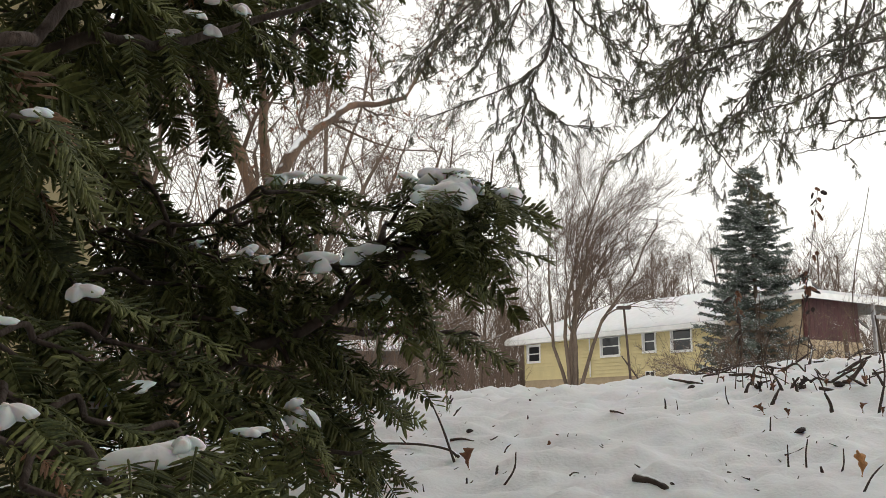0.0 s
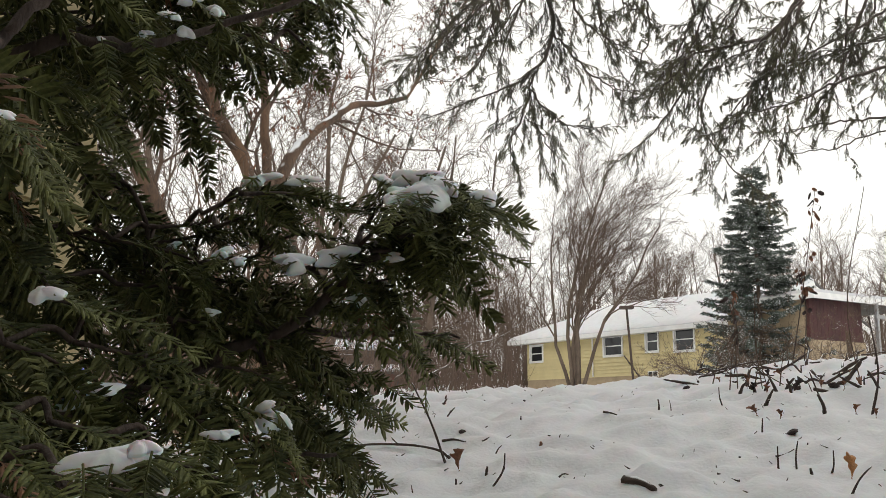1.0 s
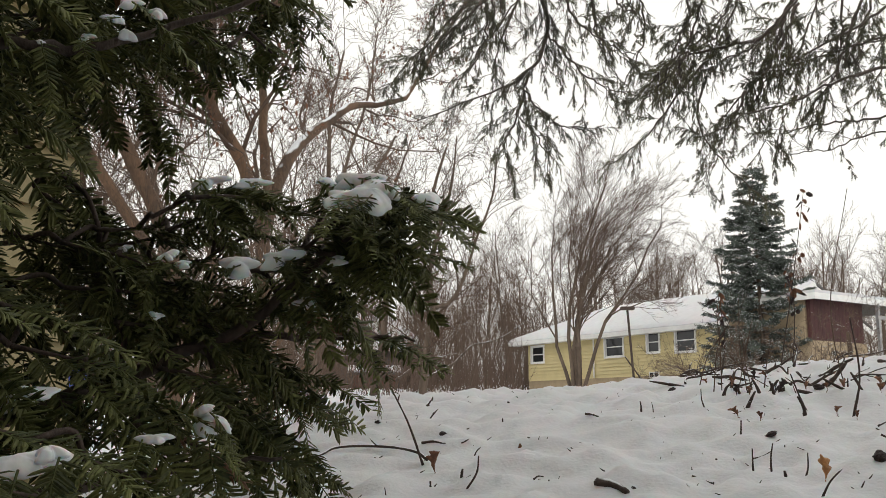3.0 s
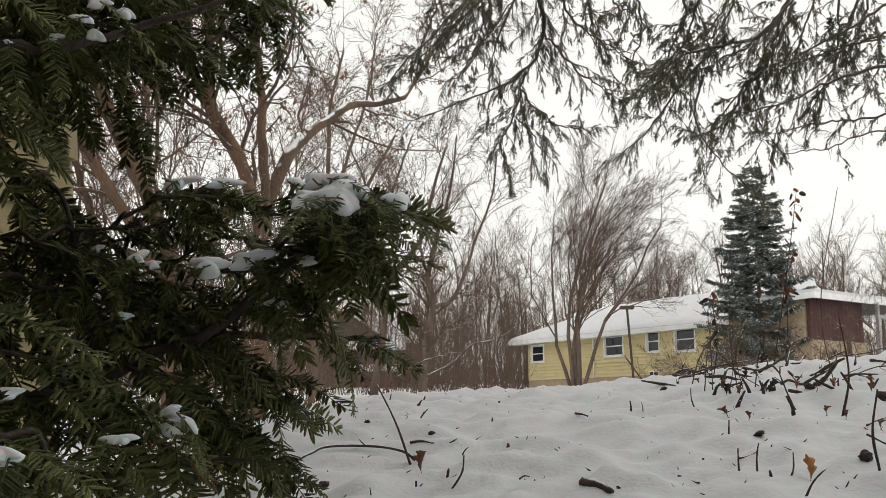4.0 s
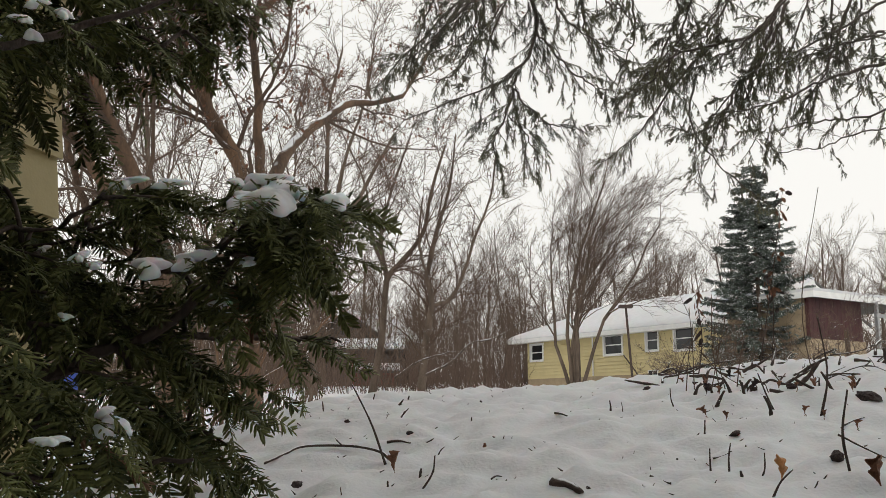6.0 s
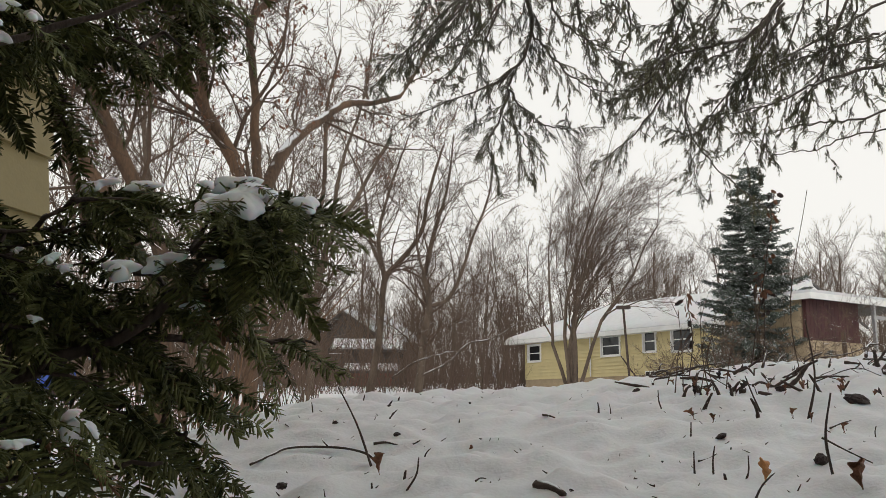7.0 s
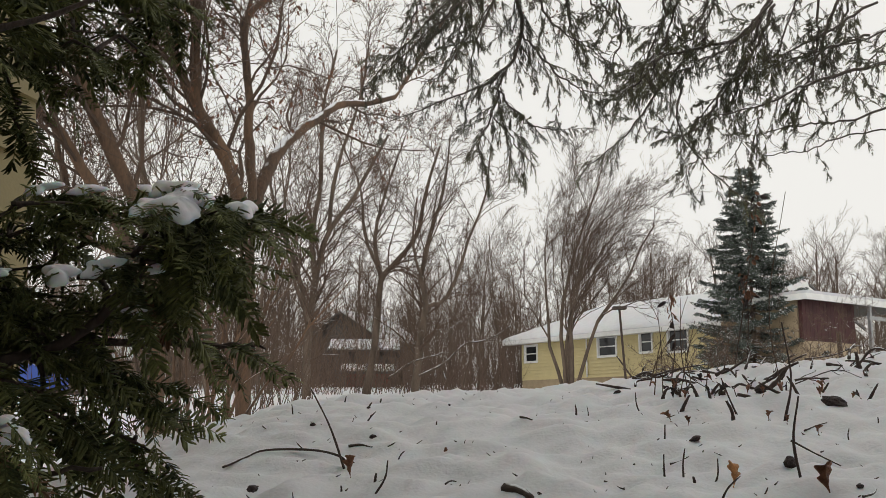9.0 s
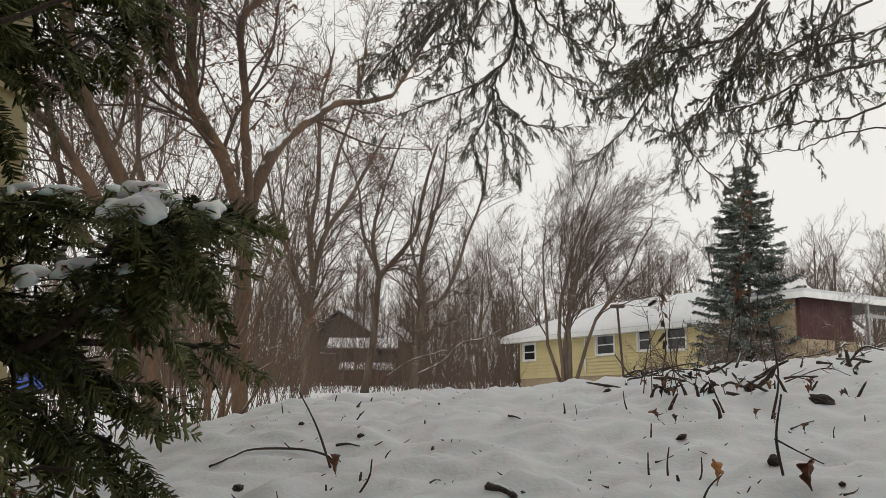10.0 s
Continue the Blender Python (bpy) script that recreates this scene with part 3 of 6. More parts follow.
# thicket of thin stems and saplings in front of the woods
def thicket(name, label, seed, count, xs, ys, hs, mat, r=0.012):
    rr = np.random.default_rng(seed)
    s = Shape()
    for k in range(count):
        y = rr.uniform(*ys)
        x = rr.uniform(*xs) * y
        z = top(x, y)
        rel = (x, y) - HA
        if -1 < rel @ HD < LEN + 10 and -0.6 < rel @ HN < 9:
            continue
        h = rr.uniform(*hs)
        d = unit((rr.normal(0, 0.22), rr.normal(0, 0.22), 1))
        p = np.array((x, y, z - 0.05))
        mid = p + d * h * 0.5 + rr.normal(0, 0.06 * h, 3)
        e = p + d * h + rr.normal(0, 0.12 * h, 3)
        s.tube([p, mid, e], [r * (1 + h / 6), r * 0.8, r * 0.35], 3, cap=False)
        for q in range(4):
            u = rr.uniform(0.3, 0.95)
            b = p + (mid - p) * min(1, 2 * u) + (e - mid) * max(0, 2 * u - 1)
            s.tube([b, b + unit(d + rr.normal(0, 0.55, 3)) * h * rr.uniform(0.15, 0.35)], [r * 0.6, r * 0.25], 3, cap=False)
    return tagged(part(name, s, mat), label, "thicket", kind="stuff")


thicket("far_thicket", "dense brown leafless undergrowth along the woods", 11, 5600, (-0.45, 0.52), (60, 92), (1.2, 6.0), FARTWIG, 0.018)
thicket("shrub_thicket", "reddish leafless shrubs in the snow", 12, 800, (-0.22, 0.08), (44, 64), (0.8, 3.6), REDTWIG, 0.010)
thicket("hollow_thicket", "thin leafless saplings in a snowy hollow", 13, 260, (-0.42, -0.12), (11, 26), (0.8, 3.4), TWIG, 0.007)

# mid-distance trees: five kinds, repeated
MID = [bare_tree(51 + k, 13.0, 0.12, 3, group="bare trees", kids=(8, 10), ratio=0.5, lift=0.06, wander=0.15, min_r=0.010, spread=(24, 55),
                 at=(x, y, top(x, y))) for k, (x, y) in enumerate([(-14.07, 78.73), (-19.26, 72.66), (-11.50, 82.79), (-22.31, 74.69), (-18.70, 76.72)])]


def mid_tree(kind, x, y, turn, size):
    copy_scaled(MID[kind], x, y, turn, size)


mid_tree(1, -9.60, 50.66, 30, 1.15)
mid_tree(2, 2.50, 60.79, 64, 0.70)
mid_tree(4, 1.30, 54.72, 65, 0.75)
mid_tree(0, -7.90, 44.60, 288, 0.95)
mid_tree(2, -12.21, 40.54, 209, 1.10)
mid_tree(3, -16.39, 38.51, 14, 1.20)
mid_tree(4, 17.12, 62.84, 33, 0.72)
mid_tree(0, 24.15, 60.83, 119, 0.66)
mid_tree(1, 25.14, 55.78, 155, 0.55)
mid_tree(2, 3.82, 58.77, 223, 0.62)
mid_tree(1, -19.54, 50.64, 248, 1.20)
mid_tree(3, 0.34, 62.81, 11, 0.90)
mid_tree(4, 15.83, 66.88, 40, 0.75)
mid_tree(0, 23.05, 64.87, 162, 0.70)
mid_tree(1, 30.29, 60.84, 140, 0.70)
mid_tree(2, 11.5, 71.0, 85, 0.72)
mid_tree(0, 15.2, 70.0, 140, 0.70)
mid_tree(3, -4.60, 33.00, 85, 0.80)
mid_tree(4, -6.90, 29.50, 200, 0.85)
mid_tree(1, -9.80, 31.00, 310, 0.95)

# wind-swept multi-stem tree before the house
p = (6.291, 45.545, 1.563)
swept = bare_tree(77, 10.2, 0.10, 4, "multi_stem_tree", "multi-stem leafless tree with dense wind-swept twigs", BARK, TWIG, stems=9, fan=0.30,
                  at=(p[0], p[1], top(p[0], p[1])), lean=(0.19, 0, 0.0), kids=(5, 7), ratio=0.56, spread=(16, 46), wander=0.13, lift=0.05, min_r=0.0055)


def limb_tree(name, label, stems, seed, bark=WARMBARK, kids=9, twig_len=2.6, levels=2, leaves=0, min_r=0.004):
    """A tree with large limbs of known course: each stem is its points and its end radii."""
    rr = np.random.default_rng(seed)
    base = stems[0][0][0]
    t = thing(name, label, "tree", at=base)
    fine = Shape()
    for pts, r0, r1 in stems:
        c = spline(pts, 22) + rr.normal(0, 0.012, (22, 3))
        s = Shape()
        rad = np.linspace(r0, r1, 22) * rr.uniform(0.9, 1.12, 22)
        s.tube(c - np.array(base), rad, 10)
        part("limb", s, bark, t, smooth=True)
        for k in range(kids):
            i = int(rr.integers(4, 22))
            d = unit(c[min(i + 1, 21)] - c[i - 1])
            side = unit(np.cross(d, rr.normal(0, 1, 3)))
            dd = unit(d * 0.75 + side * 0.7 + np.array((0, 0, 0.15)))
            grow(rr, fine, c[i] - np.array(base), dd, twig_len * rr.uniform(0.45, 1.1), rad[i] * 0.36, 1, 1 + levels, 0.2, 0.03, (5, 7), 0.52, (28, 62), min_r=min_r)
    tagged(part("twig_crown", fine, TWIG, t, "fine bare twigs"), kind="stuff")
    if leaves:
        v = np.concatenate(fine.v)
        pick = v[rr.integers(0, len(v), leaves)]
        d = rr.normal(0, 1, (leaves, 3)) * (0.5, 0.5, 0.4) + (0, 0, -0.9)
        d /= np.linalg.norm(d, axis=1)[:, None]
        side = np.cross(d, rr.normal(0, 1, (leaves, 3)))
        side /= np.linalg.norm(side, axis=1)[:, None]
        lv = Shape()
        lv.blades(pick, d, side, np.cross(side, d), rr.uniform(0.05, 0.10, leaves), rr.uniform(0.025, 0.05, leaves))
        part("dry_foliage", lv, LEAF, t, "scattered dry brown leaves")
    return t


limb_tree("large_bare_tree", "large leafless tree with orange-brown bark and snowy limbs", [
    ([(-2.715, 14.373, -0.082), (-2.725, 14.164, 1.121), (-2.661, 13.905, 2.615), (-2.949, 13.718, 3.693), (-3.344, 13.383, 4.458), (-3.350, 13.065, 5.120), (-3.266, 12.695, 6.078)], 0.129, 0.068),
    ([(-2.949, 13.718, 3.693), (-3.344, 13.383, 4.458), (-3.591, 12.984, 5.002), (-3.800, 12.536, 5.830)], 0.082, 0.048),
    ([(-2.719, 14.020, 1.951), (-2.635, 14.043, 2.988), (-2.746, 14.240, 4.196), (-2.877, 14.456, 5.287), (-2.957, 14.491, 6.258), (-2.612, 14.600, 6.796)], 0.088, 0.048),
    ([(-2.678, 13.919, 2.532), (-2.531, 14.688, 3.954), (-2.170, 16.026, 5.010), (-1.692, 17.396, 5.889), (-0.830, 19.284, 6.705), (-0.217, 21.010, 8.454), (0.744, 22.647, 10.714)], 0.109, 0.034)], 4, kids=15, twig_len=2.8, levels=3, leaves=2400)
limb_tree("leaning_bare_tree", "leafless leaning tree with snow along its limbs", [
    ([(-3.60, 12.868, -0.181), (-3.55, 12.611, 1.301), (-3.60, 12.457, 2.190), (-3.920, 12.212, 3.017), (-4.280, 11.861, 3.873), (-4.422, 11.558, 4.450), (-4.473, 11.210, 5.285)], 0.122, 0.075),
    ([(-3.58, 12.560, 1.597), (-3.907, 12.235, 2.301), (-4.312, 11.804, 3.027), (-4.591, 11.507, 3.572), (-4.796, 11.369, 3.784), (-4.987, 11.023, 4.606)], 0.082, 0.048),
    ([(-3.70, 12.483, 2.041), (-4.579, 12.727, 2.391), (-4.969, 12.790, 3.198), (-5.210, 12.863, 3.950), (-5.457, 12.904, 4.882)], 0.061, 0.034)], 6, twig_len=2.2, levels=3, leaves=300)


def far_limb_tree(stems, seed, words):
    limb_tree("bare_tree", words, stems, seed, BARK, kids=13, twig_len=3.6, levels=2, min_r=0.010)


far_limb_tree([
    ([(-1.069, 44.655, 0.924), (-0.812, 44.196, 3.532), (-0.579, 43.921, 5.097), (-0.821, 43.700, 6.347)], 0.200, 0.120),
    ([(-0.578, 43.944, 4.966), (0.294, 43.886, 5.308), (0.873, 43.694, 6.405), (1.476, 43.374, 8.232), (2.185, 43.054, 10.059), (2.443, 42.687, 12.145)], 0.110, 0.030),
    ([(-0.821, 43.714, 6.269), (-0.384, 43.862, 8.318), (0.279, 43.932, 10.813), (0.542, 43.510, 13.213)], 0.120, 0.030),
    ([(-0.767, 43.737, 6.139), (-1.138, 42.431, 7.782), (-0.963, 42.072, 9.821)], 0.080, 0.030)], 14, "leafless forked tree with snow in its crotch")
far_limb_tree([
    ([(-3.508, 46.674, 0.956), (-3.074, 46.195, 3.682), (-2.805, 45.715, 6.409), (-2.061, 45.548, 7.365), (-1.041, 45.310, 8.731), (-0.687, 44.999, 10.504), (0.052, 44.568, 12.959)], 0.200, 0.050),
    ([(-2.805, 45.715, 6.409), (-3.089, 45.330, 8.588), (-2.488, 44.900, 11.043), (-1.610, 44.469, 13.499)], 0.120, 0.030),
    ([(-2.751, 45.667, 6.681), (-3.670, 46.312, 8.772), (-3.960, 45.870, 11.277), (-5.099, 45.426, 13.779)], 0.100, 0.030)], 15, "slender leafless tree with rising limbs")
far_limb_tree([
    ([(-5.302, 38.595, 0.677), (-5.241, 38.179, 3.041), (-4.928, 37.783, 5.293), (-4.476, 37.467, 7.096), (-3.384, 37.191, 8.675), (-2.020, 36.758, 11.157)], 0.190, 0.050),
    ([(-4.928, 37.783, 5.293), (-5.070, 37.465, 7.094), (-4.712, 37.070, 9.346), (-4.651, 36.594, 12.048), (-4.088, 36.159, 14.526)], 0.130, 0.040),
    ([(-5.243, 38.060, 3.716), (-5.661, 37.702, 5.741), (-6.467, 37.344, 7.764), (-7.047, 36.827, 10.689)], 0.100, 0.040),
    ([(-4.408, 37.427, 7.321), (-4.130, 37.476, 9.927), (-3.257, 37.475, 12.831), (-2.796, 36.987, 15.606)], 0.090, 0.030)], 16, "leafless brown tree with upright limbs")
limb_tree("fallen_branch", "fallen leafless branches lined with snow", [
    ([(-0.784, 40.474, 1.603), (0.297, 40.380, 2.152), (1.137, 40.244, 2.937), (2.099, 40.208, 3.153), (3.060, 40.114, 3.702), (3.540, 40.032, 4.177)], 0.050, 0.020),
    ([(-2.166, 41.497, 1.540), (-0.935, 41.363, 2.322), (0.544, 41.301, 2.691)], 0.050, 0.020)], 18, SNOWYBARK, kids=4, twig_len=1.5)


# ---- conifer before the house ----
def conifer(seed, h, r, at):
    rr = np.random.default_rng(seed)
    t = thing("spruce", "young blue-green spruce lightly dusted with snow", "tree", at=at)
    s = Shape()
    s.tube([(0, 0, -0.3), (0.02, 0, h * 0.5), (0, 0.02, h)], [0.13, 0.08, 0.012], 8)
    part("trunk", s, BARK, t, smooth=True)
    z, k = 0.9, 0
    while z < h - 0.1:
        u = z / h
        ring = 6 if u < 0.8 else 4
        wood, fol = Shape(), Shape()
        for q in range(ring):
            a = 2 * math.pi * (q + rr.random() * 0.8) / ring + k
            ln = r * (1 - u) ** 0.66 * rr.uniform(0.55, 1.15) + 0.12
            out = np.array((math.cos(a), math.sin(a), 0))
            zz = z + rr.uniform(-0.22, 0.22)
            pts = spline([(0, 0, zz), out * ln * 0.55 + (0, 0, zz - 0.08 * ln), out * ln + (0, 0, zz + 0.06 * ln - 0.1)], 7)
            wood.tube(pts, np.linspace(0.022, 0.006, 7), 4, cap=False)
            count = int(32 * ln) + 9
            for c in range(count):
                v = rr.uniform(0.15, 1.0)
                i = min(int(v * 6), 5)
                b = pts[i] + (pts[i + 1] - pts[i]) * (v * 6 - i)
                d = unit(out * rr.uniform(0.4, 1.0) + np.cross(out, (0, 0, 1)) * rr.normal(0, 0.75) + np.array((0, 0, rr.uniform(-0.45, 0.25))))
                tl = rr.uniform(0.14, 0.36)
                m = 22
                f = np.linspace(0, 1, m)[:, None]
                bb = b + d * tl * f
                nd = unit(d) * 0.6 + rr.normal(0, 0.65, (m, 3))
                nd /= np.linalg.norm(nd, axis=1)[:, None]
                sd = np.cross(nd, rr.normal(0, 1, (m, 3)))
                sd /= np.linalg.norm(sd, axis=1)[:, None]
                fol.slivers(bb, bb + nd * rr.uniform(0.06, 0.11, (m, 1)), sd, np.full(m, 0.04))
        bo = part("bough_whorl", wood, BARK, t)
        tagged(part("foliage", fol, BLUENEEDLE, bo, "blue-green needles with snow"), kind="stuff")
        z += 0.17 + 0.08 * rr.random()
        k += 1
    return t


p = (14.2, 42.419, 1.970)
conifer(3, 10.6, 2.9, (p[0], p[1], top(p[0], p[1])))


# ---- tall spruce whose boughs hang overhead ----
def spruce_sprig(rr, ln):
    """A twig with needles all round, along x."""
    m = int(ln / 0.0016)
    u = rr.random(m)
    b = np.stack((u * ln, np.zeros(m), -0.15 * ln * u * u), -1)
    th = rr.uniform(0, 2 * math.pi, m)
    nd = np.stack((np.full(m, 0.75), np.cos(th), np.sin(th)), -1)
    nd /= np.linalg.norm(nd, axis=1)[:, None]
    sd = np.stack((np.zeros(m), -np.sin(th), np.cos(th)), -1)
    return b, b + nd * rr.uniform(0.015, 0.024, (m, 1)), sd


SPRUCE_AT = np.array((6.4, 8.6, top(6.4, 8.6)))
spruce_rng = np.random.default_rng(21)
tall_spruce = thing("tall_spruce", "tall spruce with long drooping snow-dusted boughs", "tree", at=tuple(SPRUCE_AT))
s = Shape()
s.tube([(0, 0, -0.4), (0.05, 0, 3), (0, 0.05, 7), (0, 0, 12)], [0.26, 0.22, 0.15, 0.03], 12)
part("trunk", s, SPRUCEBARK, tall_spruce, smooth=True)
TUFTS = [spruce_sprig(spruce_rng, ln) for ln in (0.045, 0.06, 0.08, 0.055, 0.07, 0.10)]


def spruce_bough(ctrl, dense, droop, r0):
    """A bough with side branches that carry hanging, needle-clad twiglets."""
    rr = spruce_rng
    n = 24
    c = spline(ctrl, n) - SPRUCE_AT
    length = float(np.linalg.norm(np.diff(c, axis=0), axis=1).sum())
    wood, fol = Shape(), Shape()
    c[1:-1] += rr.normal(0, 0.008, (n - 2, 3))
    wood.tube(c, np.linspace(r0 * 0.8, 0.004, n), 6)
    count = int(length * 15 * dense) + 3
    for k in range(count):
        u = 0.04 + 0.96 * (k + rr.random()) / count
        i = min(int(u * (n - 1)), n - 2)
        b = c[i] + (c[i + 1] - c[i]) * (u * (n - 1) - i)
        d = unit(c[i + 1] - c[i])
        side = unit(np.cross(d, (0.15, 1, 0.15))) * (1 if k % 2 else -1)
        ln = rr.uniform(0.10, 0.50) * (1.15 - 0.65 * u)
        dd = unit(d * rr.uniform(0.4, 1.0) + side * rr.uniform(0.2, 0.9) + rr.normal(0, 0.3, 3) + np.array((0, 0, -0.35 * droop)))
        br = [b]
        for q in range(6):
            dd = unit(dd + np.array((0, 0, -0.10 * droop)) + rr.normal(0, 0.16, 3))
            br.append(br[-1] + dd * ln / 6)
        br = np.array(br)
        wood.tube(br, np.linspace(0.0034, 0.0014, 7), 3, cap=False)
        bare = rr.random() < 0.16
        for q in range(int(ln / 0.024) + 2):
            v = rr.uniform(0.08, 1.0) * 6
            j = min(int(v), 5)
            p0 = br[j] + (br[j + 1] - br[j]) * (v - j)
            pd = unit(br[j + 1] - br[j])
            sd = unit(pd * 0.7 + unit(np.cross(pd, rr.normal(0, 1, 3))) * rr.uniform(0.3, 1.0) + np.array((0, 0, -0.55 * droop)))
            if q == 0:
                p0, sd = br[5], unit(br[6] - br[5])
            if bare:
                wood.tube([p0, p0 + sd * 0.05, p0 + sd * 0.10 + rr.normal(0, 0.012, 3)], [0.0018, 0.0014, 0.0010], 3, cap=False)
                continue
            R = frame_of(sd, (0, 0, 1))
            B, T, S = TUFTS[int(rr.integers(len(TUFTS)))]
            wood.tube([p0, p0 + sd * 0.05], [0.002, 0.0014], 3, cap=False)
            keep = rr.random(len(B)) < rr.uniform(0.5, 1.0)
            fol.slivers(p0 + B[keep] @ R.T, p0 + T[keep] @ R.T, S[keep] @ R.T, np.full(int(keep.sum()), 0.0052))
    bo = part("bough", wood, SPRUCEBARK, tall_spruce, smooth=True)
    tagged(part("foliage", fol, SPRUCENEEDLE, bo, "olive-green needles"), kind="stuff")


spruce_bough([(2.067, 7.904, 5.450), (1.082, 8.093, 4.381), (0.564, 8.183, 3.873), (0.149, 8.247, 3.517), (-0.213, 8.310, 3.161)], 1.30, 0.80, 0.020)
spruce_bough([(2.000, 8.266, 5.702), (0.970, 8.473, 4.531), (0.427, 8.558, 4.052), (-0.061, 8.643, 3.573), (-0.494, 8.723, 3.120)], 1.50, 0.70, 0.030)
spruce_bough([(1.244, 6.874, 4.388), (0.841, 6.857, 3.332), (0.862, 6.928, 2.927), (0.718, 6.981, 2.629), (0.390, 7.107, 2.492), (-0.162, 7.241, 2.312)], 1.10, 1.00, 0.025)
spruce_bough([(0.718, 6.983, 2.616), (0.644, 7.034, 2.330), (0.536, 7.075, 2.096), (0.587, 7.209, 1.908)], 1.30, 0.90, 0.012)
spruce_bough([(0.644, 7.041, 2.288), (0.785, 7.164, 2.167), (0.906, 7.295, 1.999)], 1.20, 1.00, 0.008)
spruce_bough([(0.666, 7.003, 2.501), (0.891, 6.952, 2.214), (1.195, 6.871, 2.100)], 1.20, 1.00, 0.010)
spruce_bough([(0.862, 6.930, 2.914), (1.063, 6.878, 2.634), (1.237, 6.808, 2.452), (1.427, 6.819, 2.389)], 1.00, 1.00, 0.012)
spruce_bough([(1.198, 7.028, 3.511), (1.225, 7.003, 3.075), (1.295, 6.947, 2.820), (1.533, 6.958, 2.755)], 0.80, 1.00, 0.012)
spruce_bough([(0.477, 7.588, 3.795), (0.476, 7.663, 3.368), (0.331, 7.730, 2.989), (0.090, 7.764, 2.800)], 0.70, 1.00, 0.012)
spruce_bough([(2.999, 7.424, 3.557), (2.810, 7.489, 3.188), (2.435, 7.514, 3.050), (2.012, 7.535, 2.935), (1.589, 7.600, 2.566)], 1.50, 0.80, 0.030)
spruce_bough([(2.497, 7.687, 3.222), (2.191, 8.049, 2.900), (1.907, 8.416, 2.546), (1.572, 8.856, 2.354)], 1.20, 0.90, 0.018)
spruce_bough([(2.960, 7.359, 3.353), (2.797, 7.427, 2.965), (2.542, 7.484, 2.646), (2.310, 7.528, 2.396)], 1.50, 0.90, 0.022)
spruce_bough([(2.537, 8.716, 3.142), (2.593, 9.162, 2.918), (2.909, 9.608, 2.692), (3.299, 9.858, 2.420), (3.659, 9.900, 2.182)], 0.90, 0.90, 0.015)
spruce_bough([(2.909, 9.608, 2.692), (2.791, 9.638, 2.518), (2.761, 9.659, 2.402)], 0.80, 0.90, 0.006)
spruce_bough([(4.146, 7.237, 2.887), (3.550, 7.261, 2.754), (3.108, 7.284, 2.622), (2.792, 7.312, 2.467), (2.295, 7.328, 2.379)], 1.10, 0.90, 0.022)
spruce_bough([(3.515, 7.120, 3.554), (3.311, 7.198, 3.110), (3.198, 7.261, 2.755), (3.012, 7.416, 2.454)], 0.90, 0.90, 0.018)
spruce_bough([(4.201, 7.379, 2.654), (3.597, 7.423, 2.408), (3.194, 7.431, 2.364), (2.783, 7.447, 2.274)], 0.60, 0.80, 0.016)
spruce_bough([(4.311, 7.627, 2.400), (3.691, 7.637, 2.346), (3.278, 7.662, 2.208), (2.902, 7.670, 2.162)], 0.15, 0.50, 0.010)
spruce_bough([(2.053, 7.214, 3.604), (2.030, 7.285, 3.198), (1.915, 7.333, 2.929), (1.823, 7.381, 2.659)], 1.00, 1.00, 0.016)
spruce_bough([(3.941, 7.636, 3.504), (3.460, 7.686, 3.221), (2.978, 7.728, 2.984), (2.641, 7.745, 2.890)], 0.80, 0.90, 0.016)
spruce_bough([(1.776, 7.570, 3.887), (1.680, 7.629, 3.555), (1.559, 7.662, 3.366)], 0.60, 1.00, 0.010)
spruce_bough([(2.689, 7.762, 2.795), (2.785, 7.829, 2.416), (2.736, 7.866, 2.203)], 0.60, 1.00, 0.008)
spruce_bough([(4.542, 8.028, 3.578), (3.936, 8.073, 3.330), (3.481, 8.090, 3.231), (3.228, 8.126, 3.032)], 0.70, 0.90, 0.014)
spruce_bough([(3.616, 8.145, 4.071), (3.409, 8.226, 3.613), (3.305, 8.280, 3.308), (3.046, 8.307, 3.155)], 0.80, 0.90, 0.014)
spruce_bough([(2.560, 7.773, 3.885), (2.510, 7.842, 3.496), (2.313, 7.885, 3.254), (2.066, 7.893, 3.206)], 0.80, 0.90, 0.014)
spruce_bough([(1.081, 7.774, 3.888), (0.735, 7.817, 3.645), (0.488, 7.877, 3.306), (0.339, 7.903, 3.160)], 0.60, 1.00, 0.012)
spruce_bough([(4.441, 8.442, 3.538), (4.122, 8.506, 3.174), (4.016, 8.552, 2.913)], 0.50, 1.00, 0.010)
spruce_bough([(2.903, 7.603, 2.541), (2.832, 7.644, 2.310), (2.808, 7.685, 2.079)], 0.40, 1.00, 0.006)
spruce_bough([(0.334, 6.749, 3.372), (0.391, 6.925, 2.950), (0.280, 7.112, 2.749)], 0.9, 0.8, 0.014)
spruce_bough([(0.906, 6.576, 3.196), (1.067, 6.728, 2.910), (1.391, 6.903, 2.781)], 1.0, 0.9, 0.014)
spruce_bough([(1.217, 6.569, 3.237), (1.340, 6.698, 3.076), (1.541, 6.858, 3.036)], 0.8, 0.8, 0.014)
spruce_bough([(2.100, 6.934, 3.466), (2.018, 7.120, 2.987), (1.741, 7.325, 2.689)], 2.0, 0.7, 0.014)
spruce_bough([(1.942, 6.953, 2.779), (1.793, 7.086, 2.601), (1.651, 7.257, 2.499)], 2.2, 0.7, 0.014)
spruce_bough([(2.841, 7.072, 3.250), (2.519, 7.229, 2.938), (2.109, 7.412, 2.770)], 1.2, 0.9, 0.014)
